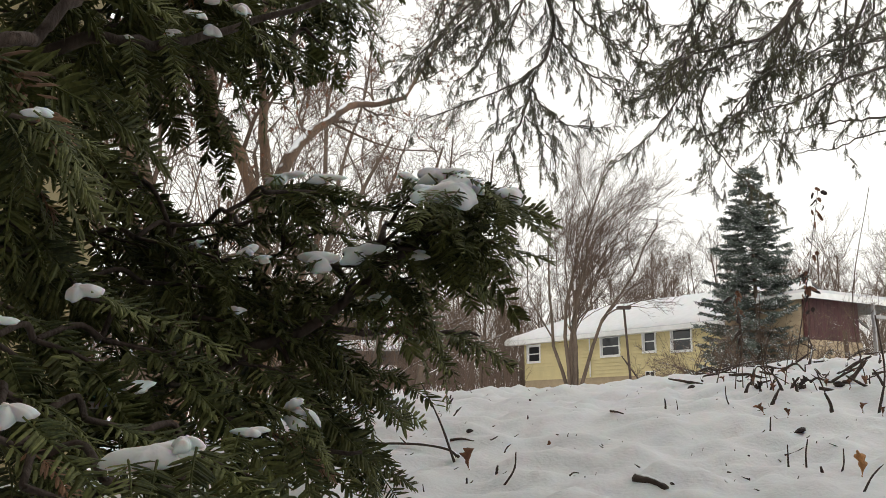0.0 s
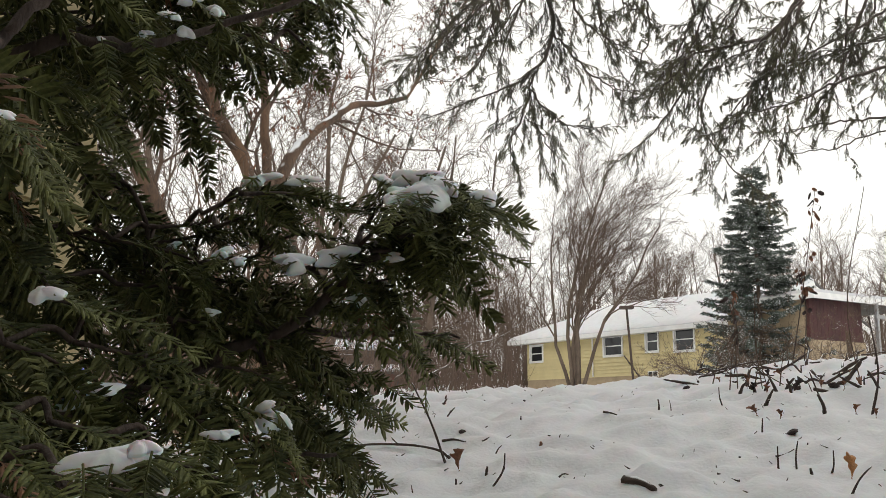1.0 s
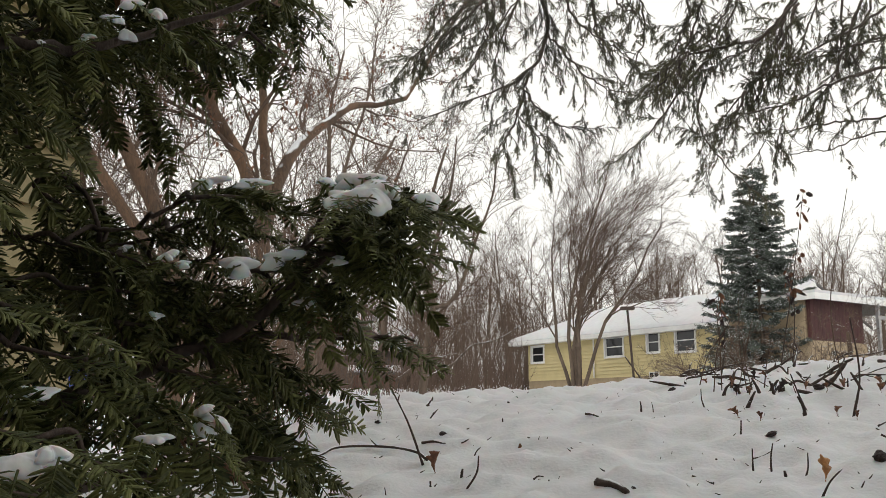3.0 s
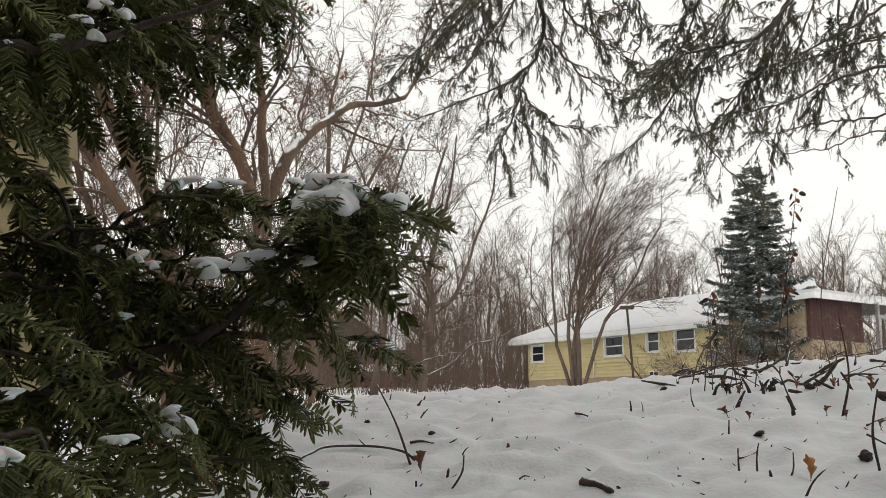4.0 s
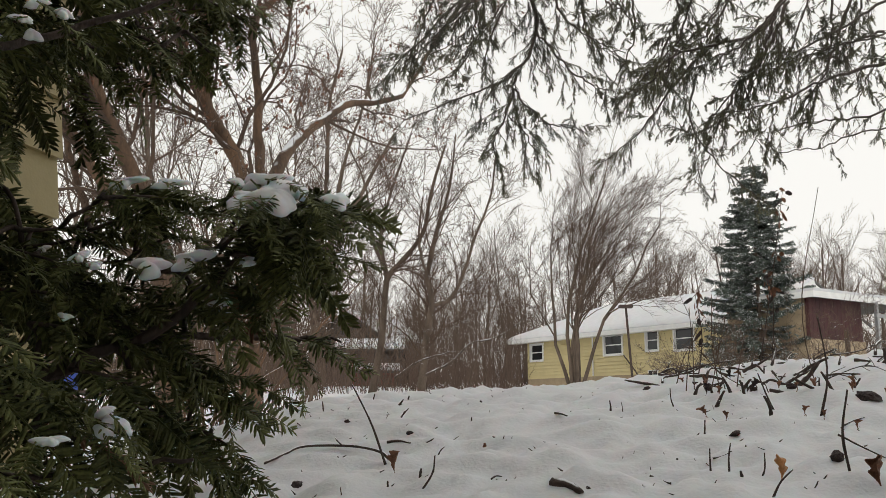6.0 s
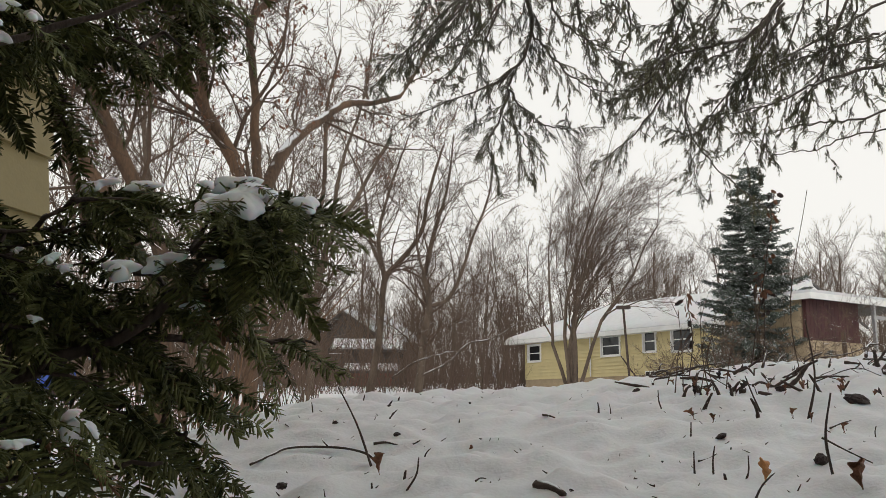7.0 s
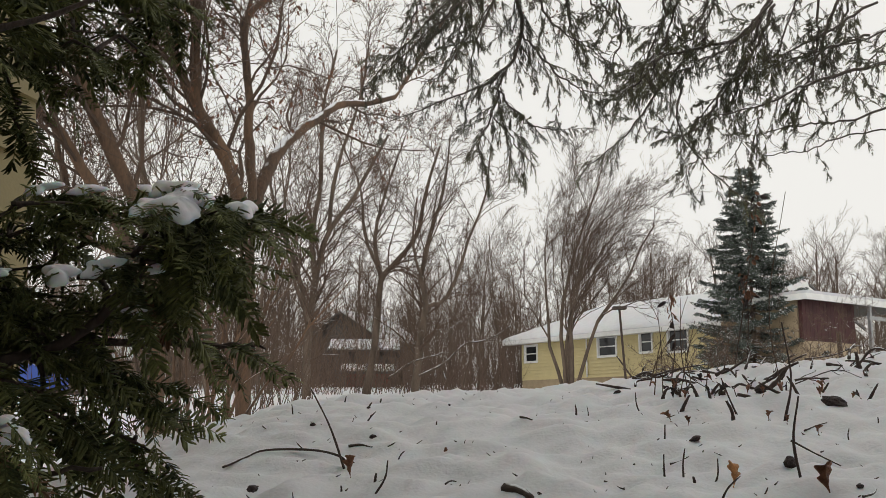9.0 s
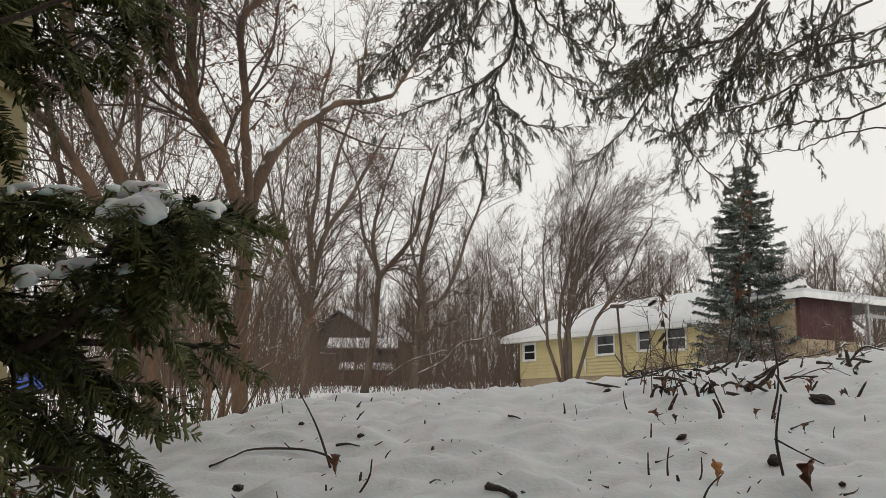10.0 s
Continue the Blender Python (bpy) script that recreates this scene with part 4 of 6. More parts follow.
spruce_bough([(2.789, 7.182, 3.205), (2.712, 7.348, 2.842), (2.579, 7.563, 2.484)], 1.3, 0.9, 0.014)
spruce_bough([(3.327, 7.337, 3.472), (3.323, 7.537, 2.916), (3.148, 7.767, 2.477)], 0.8, 0.9, 0.014)
spruce_bough([(3.744, 7.401, 3.107), (3.182, 7.529, 2.962), (2.622, 7.713, 2.783)], 1.0, 0.9, 0.014)
spruce_bough([(2.572, 7.416, 3.609), (2.415, 7.583, 3.233), (2.025, 7.776, 3.008)], 1.3, 0.8, 0.014)
spruce_bough([(0.759, 7.129, 3.516), (0.541, 7.310, 3.067), (0.458, 7.509, 2.805)], 0.8, 0.9, 0.014)
spruce_bough([(0.089, 7.707, 3.698), (-0.058, 7.878, 3.306), (-0.235, 8.081, 3.020)], 0.9, 0.9, 0.014)
spruce_bough([(1.655, 7.502, 3.701), (1.772, 7.687, 3.227), (1.609, 7.905, 2.852)], 0.6, 0.9, 0.014)
spruce_bough([(3.792, 7.695, 3.746), (3.691, 7.874, 3.306), (3.608, 8.068, 3.069)], 0.8, 0.9, 0.014)
spruce_bough([(2.375, 7.005, 2.481), (2.276, 7.147, 2.255), (2.099, 7.307, 2.213)], 1.3, 0.8, 0.014)


# ---- yew ----
def yew_sprig(rr, ln):
    """A flat spray: a drooping twig with two ranks of narrow blades, along x."""
    s = Shape()
    k = 8
    u = np.linspace(0, 1, k)
    bend = rr.uniform(0.12, 0.55)
    sway = rr.uniform(-0.15, 0.15)
    pts = np.stack((u * ln, sway * ln * u * u, -bend * ln * u ** 2.2), -1)
    s.tube(pts, np.linspace(0.0016, 0.0008, k), 4, cap=False)
    m = int(ln / 0.0027)
    uu = np.sort(rr.uniform(0.04, 1.0, m))
    base = np.stack((uu * ln, sway * ln * uu ** 2, -bend * ln * uu ** 2.2), -1)
    rank = np.where(np.arange(m) % 2 == 0, 1.0, -1.0)
    fwd = 0.5 + 0.9 * uu ** 6 + rr.normal(0, 0.16, m)
    d = np.stack((fwd, rank, rr.normal(0.02, 0.26, m) - 0.5 * bend * uu), -1)
    d /= np.linalg.norm(d, axis=1)[:, None]
    side = np.cross(d, (0, 0, 1.0))
    side /= np.linalg.norm(side, axis=1)[:, None]
    up = np.cross(side, d)
    length = rr.uniform(0.024, 0.035, m) * (1 - 0.35 * uu ** 5)
    s.blades(base, d, side, up, length, rr.uniform(0.0042, 0.0056, m))
    return s.mesh("sprig", NEEDLE)


rng = np.random.default_rng(9)
SPRIGS = [(ln, yew_sprig(rng, ln)) for ln in (0.08, 0.10, 0.115, 0.13, 0.15, 0.10, 0.12, 0.14)]
DEADSPRIGS = []
for ln, me in SPRIGS[:2]:
    dead = me.copy()
    dead.materials[0] = DEADNEEDLE
    DEADSPRIGS.append((ln, dead))
yew_rng = np.random.default_rng(33)
yew_shrub = thing("yew", "large dark green yew with snow caught on its sprays", "shrub")
YEW_WOOD = []


def yew_limb(ctrl, r0, r1):
    c = spline(ctrl, 26)
    c[1:-1] += yew_rng.normal(0, 0.002, (24, 3))
    s = Shape()
    s.tube(c, np.linspace(r0, r1, 26) * yew_rng.uniform(0.9, 1.12, 26), 9)
    part("limb", s, YEWBARK, yew_shrub, smooth=True)
    YEW_WOOD.extend(c)


def yew_bough(start, mid, end, count, size):
    """A thin bough, joined to the nearest wood, with drooping sprays to both sides."""
    rr = yew_rng
    c = spline([start, mid, end], 14)
    wood = np.array(YEW_WOOD)
    near = wood[np.argmin(((wood - c[0]) ** 2).sum(1))]
    s = Shape()
    s.tube(c, np.linspace(0.0028, 0.0011, 14), 5)
    if np.linalg.norm(near - c[0]) > 0.01:
        bend = (near + c[0]) / 2 + np.array((0, 0.02, 0.015))
        s.tube(spline([near, bend, c[0]], 8), np.linspace(0.0034, 0.0028, 8), 5)
    YEW_WOOD.extend(c[:9])
    bough = part("bough", s, YEWBARK, yew_shrub, smooth=True)
    for k in range(count):
        u = 0.05 + 0.95 * (k + 0.5) / count
        i = min(int(u * 13), 12)
        b = c[i] + (c[i + 1] - c[i]) * (u * 13 - i)
        d = unit(c[i + 1] - c[i])
        side = np.cross(d, (0, 0, 1.0))
        side = unit(side if np.linalg.norm(side) > 0.2 else np.cross(d, (0, 1, 0))) * (1 if k % 2 else -1)
        dd = unit(d * rr.uniform(0.3, 0.9) + side * rr.uniform(0.15, 0.8) + np.array((0, 0, rr.uniform(-0.85, 0.1))))
        up = unit(np.array((0, -0.25, 1.0)) + rr.normal(0, 0.4, 3))
        if k >= count - 1:
            dd = unit(d + np.array((0, 0, -0.15)))
        if dd[2] > 0.1:
            dd = unit((dd[0], dd[1], 0.2 * dd[2]))
        dead = rr.random() < 0.02
        ln, me = (DEADSPRIGS if dead else SPRIGS)[int(rr.integers(2 if dead else len(SPRIGS)))]
        ob = tagged(part("sprig", me, NEEDLE, bough), kind="stuff")
        ob.matrix_world = placed(dd, up, b, size * rr.uniform(0.85, 1.25))


yew_limb([(-0.805, 1.187, -0.212), (-0.721, 1.151, -0.005), (-0.700, 1.169, 0.180), (-0.686, 1.184, 0.382), (-0.676, 1.184, 0.670)], 0.0300, 0.0160)
yew_limb([(-0.721, 1.154, -0.023), (-0.490, 1.100, -0.003), (-0.337, 1.111, 0.044), (-0.215, 1.133, 0.094), (-0.138, 1.177, 0.134), (-0.060, 1.136, 0.193), (0.008, 1.107, 0.240)], 0.0120, 0.0030)
yew_limb([(-0.215, 1.133, 0.094), (-0.168, 1.209, 0.124), (-0.068, 1.278, 0.132), (0.015, 1.288, 0.132), (0.050, 1.289, 0.128)], 0.0070, 0.0015)
yew_limb([(-0.693, 1.189, 0.356), (-0.453, 0.986, 0.350), (-0.331, 0.961, 0.379), (-0.264, 0.999, 0.392), (-0.191, 1.043, 0.432), (-0.094, 1.065, 0.480)], 0.0080, 0.0025)
yew_limb([(-0.706, 1.171, 0.167), (-0.352, 0.795, 0.284), (-0.310, 0.809, 0.320), (-0.270, 0.856, 0.400)], 0.0070, 0.0040)
yew_limb([(-0.721, 1.156, -0.035), (-0.350, 0.901, -0.031), (-0.254, 0.951, -0.027), (-0.170, 1.101, -0.012), (-0.080, 1.120, -0.005)], 0.0070, 0.0020)
yew_bough((-0.504, 1.074, 0.432), (-0.435, 1.169, 0.466), (-0.345, 1.262, 0.512), 11, 0.85)
yew_bough((-0.478, 1.021, 0.440), (-0.442, 1.093, 0.466), (-0.382, 1.163, 0.501), 10, 0.85)
yew_bough((-0.475, 1.163, 0.498), (-0.381, 1.257, 0.540), (-0.296, 1.354, 0.571), 10, 0.80)
yew_bough((-0.435, 1.171, 0.453), (-0.395, 1.243, 0.481), (-0.337, 1.313, 0.513), 8, 0.75)
yew_bough((-0.435, 1.309, 0.536), (-0.336, 1.335, 0.534), (-0.265, 1.361, 0.529), 9, 0.75)
yew_bough((-0.374, 1.351, 0.587), (-0.283, 1.401, 0.588), (-0.218, 1.450, 0.600), 10, 0.72)
yew_bough((-0.302, 1.442, 0.646), (-0.222, 1.468, 0.640), (-0.174, 1.492, 0.650), 9, 0.68)
yew_bough((-0.378, 1.438, 0.667), (-0.261, 1.486, 0.685), (-0.171, 1.535, 0.694), 9, 0.68)
yew_bough((-0.418, 0.936, 0.347), (-0.399, 1.009, 0.364), (-0.377, 1.083, 0.379), 8, 0.80)
yew_bough((-0.402, 0.884, 0.352), (-0.385, 0.913, 0.333), (-0.366, 0.944, 0.302), 8, 0.85)
yew_bough((-0.333, 0.780, 0.252), (-0.314, 0.800, 0.252), (-0.297, 0.821, 0.250), 7, 0.62)
yew_bough((-0.442, 1.314, 0.510), (-0.429, 1.336, 0.471), (-0.426, 1.357, 0.438), 5, 0.62)
yew_bough((-0.386, 1.314, 0.506), (-0.383, 1.336, 0.471), (-0.395, 1.355, 0.445), 5, 0.58)
yew_bough((-0.347, 1.361, 0.529), (-0.323, 1.369, 0.483), (-0.318, 1.376, 0.444), 5, 0.62)
yew_bough((-0.280, 1.361, 0.529), (-0.267, 1.376, 0.502), (-0.257, 1.390, 0.482), 4, 0.50)
yew_bough((-0.241, 1.357, 0.552), (-0.210, 1.360, 0.537), (-0.183, 1.362, 0.525), 5, 0.55)
yew_bough((-0.412, 0.949, 0.277), (-0.398, 0.975, 0.268), (-0.394, 1.003, 0.254), 7, 0.70)
yew_bough((-0.410, 1.044, 0.311), (-0.391, 1.071, 0.301), (-0.389, 1.097, 0.296), 5, 0.60)
yew_bough((-0.415, 1.188, 0.361), (-0.384, 1.219, 0.329), (-0.351, 1.249, 0.301), 7, 0.65)
yew_bough((-0.414, 1.244, 0.329), (-0.394, 1.274, 0.300), (-0.374, 1.304, 0.277), 5, 0.60)
yew_bough((-0.417, 0.957, 0.226), (-0.393, 0.986, 0.206), (-0.377, 1.014, 0.195), 7, 0.70)
yew_bough((-0.407, 0.965, 0.186), (-0.388, 1.016, 0.182), (-0.364, 1.068, 0.176), 8, 0.70)
yew_bough((-0.388, 1.018, 0.168), (-0.370, 1.069, 0.170), (-0.353, 1.119, 0.172), 7, 0.70)
yew_bough((-0.316, 1.207, 0.251), (-0.269, 1.231, 0.259), (-0.241, 1.253, 0.274), 6, 0.60)
yew_bough((-0.239, 1.155, 0.256), (-0.193, 1.175, 0.287), (-0.157, 1.198, 0.299), 8, 0.68)
yew_bough((-0.185, 1.102, 0.266), (-0.146, 1.127, 0.273), (-0.119, 1.152, 0.275), 7, 0.62)
yew_bough((-0.237, 1.207, 0.251), (-0.197, 1.205, 0.264), (-0.157, 1.204, 0.264), 5, 0.60)
yew_bough((-0.340, 1.160, 0.228), (-0.283, 1.162, 0.216), (-0.232, 1.165, 0.200), 9, 0.75)
yew_bough((-0.283, 1.166, 0.197), (-0.229, 1.179, 0.206), (-0.180, 1.193, 0.215), 8, 0.70)
yew_bough((-0.184, 1.211, 0.224), (-0.157, 1.209, 0.238), (-0.138, 1.208, 0.244), 5, 0.55)
yew_bough((-0.137, 1.165, 0.197), (-0.087, 1.165, 0.197), (-0.055, 1.164, 0.203), 8, 0.70)
yew_bough((-0.103, 1.134, 0.205), (-0.072, 1.131, 0.217), (-0.041, 1.131, 0.217), 8, 0.70)
yew_bough((-0.059, 1.112, 0.213), (-0.028, 1.097, 0.238), (0.002, 1.085, 0.247), 10, 0.72)
yew_bough((-0.054, 1.128, 0.235), (-0.038, 1.114, 0.257), (-0.016, 1.102, 0.269), 7, 0.62)
yew_bough((-0.028, 1.099, 0.229), (0.005, 1.082, 0.240), (0.031, 1.066, 0.241), 9, 0.64)
yew_bough((-0.016, 1.081, 0.216), (0.007, 1.070, 0.218), (0.025, 1.061, 0.215), 7, 0.58)
yew_bough((0.008, 1.134, 0.261), (0.038, 1.117, 0.267), (0.059, 1.103, 0.259), 8, 0.62)
yew_bough((-0.047, 1.113, 0.207), (-0.016, 1.103, 0.205), (0.005, 1.092, 0.208), 7, 0.60)
yew_bough((-0.100, 1.170, 0.172), (-0.062, 1.169, 0.178), (-0.027, 1.167, 0.185), 7, 0.62)
yew_bough((-0.054, 1.279, 0.131), (-0.012, 1.278, 0.131), (0.015, 1.279, 0.128), 7, 0.60)
yew_bough((-0.188, 1.175, 0.141), (-0.147, 1.204, 0.125), (-0.111, 1.232, 0.107), 8, 0.72)
yew_bough((-0.144, 1.231, 0.114), (-0.114, 1.260, 0.092), (-0.082, 1.286, 0.087), 8, 0.68)
yew_bough((-0.144, 1.289, 0.070), (-0.111, 1.306, 0.063), (-0.080, 1.322, 0.057), 7, 0.62)
yew_bough((-0.137, 1.297, 0.029), (-0.111, 1.314, 0.015), (-0.091, 1.332, 0.001), 7, 0.62)
yew_bough((-0.116, 1.303, -0.005), (-0.093, 1.321, -0.023), (-0.077, 1.339, -0.038), 6, 0.60)
yew_bough((-0.155, 1.140, 0.053), (-0.128, 1.168, 0.038), (-0.106, 1.196, 0.023), 8, 0.70)
yew_bough((-0.211, 1.114, 0.087), (-0.171, 1.125, 0.079), (-0.143, 1.138, 0.065), 8, 0.72)
yew_bough((-0.263, 1.126, 0.136), (-0.227, 1.151, 0.132), (-0.194, 1.179, 0.122), 8, 0.72)
yew_bough((-0.317, 1.119, 0.172), (-0.270, 1.145, 0.172), (-0.220, 1.170, 0.169), 9, 0.75)
yew_bough((-0.245, 1.197, 0.189), (-0.195, 1.208, 0.184), (-0.157, 1.219, 0.179), 8, 0.70)
yew_bough((-0.337, 1.002, 0.144), (-0.301, 1.025, 0.131), (-0.269, 1.049, 0.111), 9, 0.72)
yew_bough((-0.309, 0.990, 0.101), (-0.268, 1.011, 0.092), (-0.226, 1.033, 0.083), 9, 0.72)
yew_bough((-0.244, 0.987, 0.060), (-0.209, 1.013, 0.056), (-0.177, 1.040, 0.046), 9, 0.70)
yew_bough((-0.195, 1.002, 0.030), (-0.162, 1.025, 0.017), (-0.134, 1.047, 0.003), 8, 0.68)
yew_bough((-0.345, 0.929, 0.096), (-0.310, 0.942, 0.083), (-0.279, 0.956, 0.059), 9, 0.70)
yew_bough((-0.325, 0.815, 0.055), (-0.301, 0.838, 0.039), (-0.280, 0.861, 0.022), 8, 0.62)
yew_bough((-0.296, 0.760, 0.020), (-0.279, 0.783, 0.008), (-0.260, 0.806, -0.009), 8, 0.60)
yew_bough((-0.271, 0.860, 0.030), (-0.243, 0.882, 0.022), (-0.213, 0.904, 0.012), 8, 0.66)
yew_bough((-0.214, 0.745, -0.008), (-0.188, 0.766, -0.013), (-0.160, 0.787, -0.019), 7, 0.60)
yew_bough((-0.209, 0.926, 0.002), (-0.179, 0.938, -0.010), (-0.157, 0.950, -0.020), 7, 0.60)
yew_bough((-0.403, 0.943, 0.137), (-0.375, 0.960, 0.124), (-0.346, 0.979, 0.105), 8, 0.72)
yew_bough((-0.354, 0.869, 0.092), (-0.336, 0.893, 0.075), (-0.322, 0.918, 0.049), 8, 0.70)
yew_bough((-0.358, 1.279, 0.131), (-0.310, 1.285, 0.097), (-0.268, 1.291, 0.063), 7, 0.72)
yew_bough((-0.415, 1.209, 0.238), (-0.384, 1.240, 0.209), (-0.358, 1.270, 0.179), 8, 0.72)
yew_bough((-0.316, 1.323, 0.171), (-0.273, 1.320, 0.185), (-0.222, 1.322, 0.171), 7, 0.70)
yew_bough((-0.147, 1.245, 0.148), (-0.120, 1.242, 0.168), (-0.086, 1.240, 0.175), 7, 0.66)
yew_bough((-0.265, 0.745, -0.012), (-0.247, 0.757, -0.020), (-0.229, 0.769, -0.028), 6, 0.60)
yew_bough((-0.377, 1.135, 0.083), (-0.329, 1.138, 0.065), (-0.287, 1.142, 0.041), 8, 0.75)
yew_bough((-0.224, 1.225, 0.146), (-0.184, 1.223, 0.159), (-0.144, 1.222, 0.166), 7, 0.68)
yew_bough((-0.516, 1.167, 0.191), (-0.479, 1.169, 0.178), (-0.441, 1.173, 0.154), 8, 0.80)
yew_bough((-0.417, 1.303, 0.285), (-0.374, 1.308, 0.256), (-0.345, 1.314, 0.221), 7, 0.70)
yew_bough((-0.157, 1.340, 0.071), (-0.173, 1.358, 0.029), (-0.160, 1.374, -0.008), 7, 0.68)
yew_bough((-0.275, 1.261, 0.233), (-0.261, 1.268, 0.192), (-0.248, 1.275, 0.151), 7, 0.68)
yew_bough((-0.187, 1.461, 0.655), (-0.154, 1.478, 0.644), (-0.130, 1.495, 0.633), 6, 0.55)
yew_bough((-0.194, 1.403, 0.580), (-0.171, 1.421, 0.562), (-0.157, 1.438, 0.551), 4, 0.45)
yew_bough((-0.252, 1.533, 0.703), (-0.198, 1.534, 0.698), (-0.144, 1.536, 0.690), 8, 0.60)
yew_bough((-0.422, 1.355, 0.445), (-0.411, 1.360, 0.419), (-0.405, 1.363, 0.400), 4, 0.50)
yew_bough((-0.326, 1.375, 0.452), (-0.312, 1.379, 0.429), (-0.304, 1.382, 0.409), 4, 0.50)
yew_bough((-0.389, 1.073, 0.432), (-0.346, 1.118, 0.465), (-0.296, 1.164, 0.492), 9, 0.70)
yew_bough((-0.461, 1.035, 0.362), (-0.421, 1.061, 0.362), (-0.383, 1.086, 0.361), 8, 0.75)
yew_bough((-0.486, 1.099, 0.290), (-0.450, 1.102, 0.272), (-0.420, 1.106, 0.249), 6, 0.65)
# next eight boughs hang above the view, added to shade the sprays below
yew_bough((-0.438, 0.916, 0.463), (-0.399, 0.984, 0.506), (-0.347, 1.055, 0.539), 11, 0.95)
yew_bough((-0.408, 1.052, 0.557), (-0.346, 1.099, 0.577), (-0.277, 1.148, 0.583), 11, 0.95)
yew_bough((-0.365, 1.194, 0.615), (-0.288, 1.242, 0.626), (-0.209, 1.291, 0.636), 11, 0.90)
yew_bough((-0.402, 0.874, 0.409), (-0.366, 0.922, 0.428), (-0.323, 0.970, 0.446), 10, 0.90)
yew_bough((-0.377, 1.061, 0.503), (-0.314, 1.109, 0.521), (-0.250, 1.156, 0.537), 10, 0.85)
yew_bough((-0.422, 0.861, 0.485), (-0.377, 0.952, 0.547), (-0.311, 1.043, 0.604), 11, 1.00)
yew_bough((-0.349, 1.136, 0.655), (-0.267, 1.207, 0.683), (-0.179, 1.280, 0.702), 11, 0.95)
yew_bough((-0.308, 1.377, 0.724), (-0.231, 1.403, 0.720), (-0.159, 1.429, 0.716), 9, 0.80)
yew_bough((-0.404, 0.835, 0.346), (-0.377, 0.837, 0.332), (-0.350, 0.840, 0.315), 8, 0.90)
yew_bough((-0.403, 1.217, 0.308), (-0.367, 1.237, 0.281), (-0.334, 1.256, 0.260), 7, 0.62)
yew_bough((-0.376, 1.246, 0.315), (-0.342, 1.266, 0.288), (-0.315, 1.285, 0.270), 6, 0.58)
yew_bough((-0.322, 1.230, 0.235), (-0.285, 1.244, 0.244), (-0.251, 1.257, 0.257), 6, 0.60)
yew_bough((-0.429, 1.207, 0.251), (-0.386, 1.219, 0.239), (-0.342, 1.231, 0.228), 8, 0.68)
yew_bough((-0.365, 1.264, 0.213), (-0.328, 1.280, 0.208), (-0.283, 1.296, 0.203), 8, 0.70)
yew_bough((-0.432, 1.102, 0.272), (-0.413, 1.107, 0.243), (-0.401, 1.111, 0.219), 6, 0.60)


# ---- snow caught on the yew ----
def clump(at, sx, sy, sz, seed, tilt=0.0):
    """A soft pad of snow: lobed outline, domed top, hollow underside that sags at the rim."""
    rr = np.random.default_rng(seed)
    ph = rr.uniform(0, 6.28, 4)
    rings, around = 12, 40
    th = np.arange(around) * 2 * math.pi / around
    out = 1 + 0.26 * np.sin(2 * th + ph[0]) + 0.24 * np.sin(3 * th + ph[1]) + 0.12 * np.sin(5 * th + ph[2]) + 0.06 * np.sin(9 * th + ph[3])
    s = Shape()
    verts = [(0, 0, sz)]
    for k in range(1, rings + 1):
        rho = k / rings
        dome = (1 - rho ** 2.6) ** 0.6
        for q in range(around):
            x, y = rho * out[q] * math.cos(th[q]), rho * out[q] * math.sin(th[q])
            dent = 0.30 * noise.noise(Vector((x * 1.5 + ph[3], y * 1.5, seed))) + 0.10 * noise.noise(Vector((x * 4, y * 4 + ph[3], seed)))
            verts.append((x * sx, y * sy, sz * (dome * (1 + dent) - 0.55 * rho * rho)))
    faces = [(0, 1 + q, 1 + (q + 1) % around) for q in range(around)]
    for k in range(rings - 1):
        a, b = 1 + k * around, 1 + (k + 1) * around
        faces += [(a + q, b + q, b + (q + 1) % around, a + (q + 1) % around) for q in range(around)]
    last = 1 + (rings - 1) * around
    verts.append((0, 0, 0.1 * sz))
    faces += [(last + (q + 1) % around, last + q, len(verts) - 1) for q in range(around)]
    s.add(verts, faces)
    ob = new("snow_clump", s.mesh("snow_clump", FRESHSNOW, True))
    ob.matrix_world = pose(*at, (46 if at[2] > 0.1 else 32) + rr.uniform(-8, 8), tilt, rr.uniform(-25, 25))
    return tagged(ob, "soft lump of snow resting on yew sprays", "snow", "snow on the yew")


def yew_snow(seed, at, sx, sz, tilt):
    """A pad of snow with a few sprays poking out from under it."""
    clump(at, sx * 0.95, sx * 0.62, sz * 0.62, seed, tilt)
    over = np.random.default_rng(300 + seed)
    for q in range(2 if sx > 0.015 else 1):
        ln, me = SPRIGS[int(over.integers(len(SPRIGS)))]
        ob = tagged(part("sprig", me, NEEDLE, yew_shrub), kind="stuff")
        away = unit((over.uniform(-1, 1), over.uniform(-0.6, 0.3), over.uniform(-0.9, -0.1)))
        ob.matrix_world = placed(away, (0, -0.4, 1), np.array(at) + (over.uniform(-0.9, 0.9) * sx, -0.5 * sx, -0.2 * sz), over.uniform(0.35, 0.6))


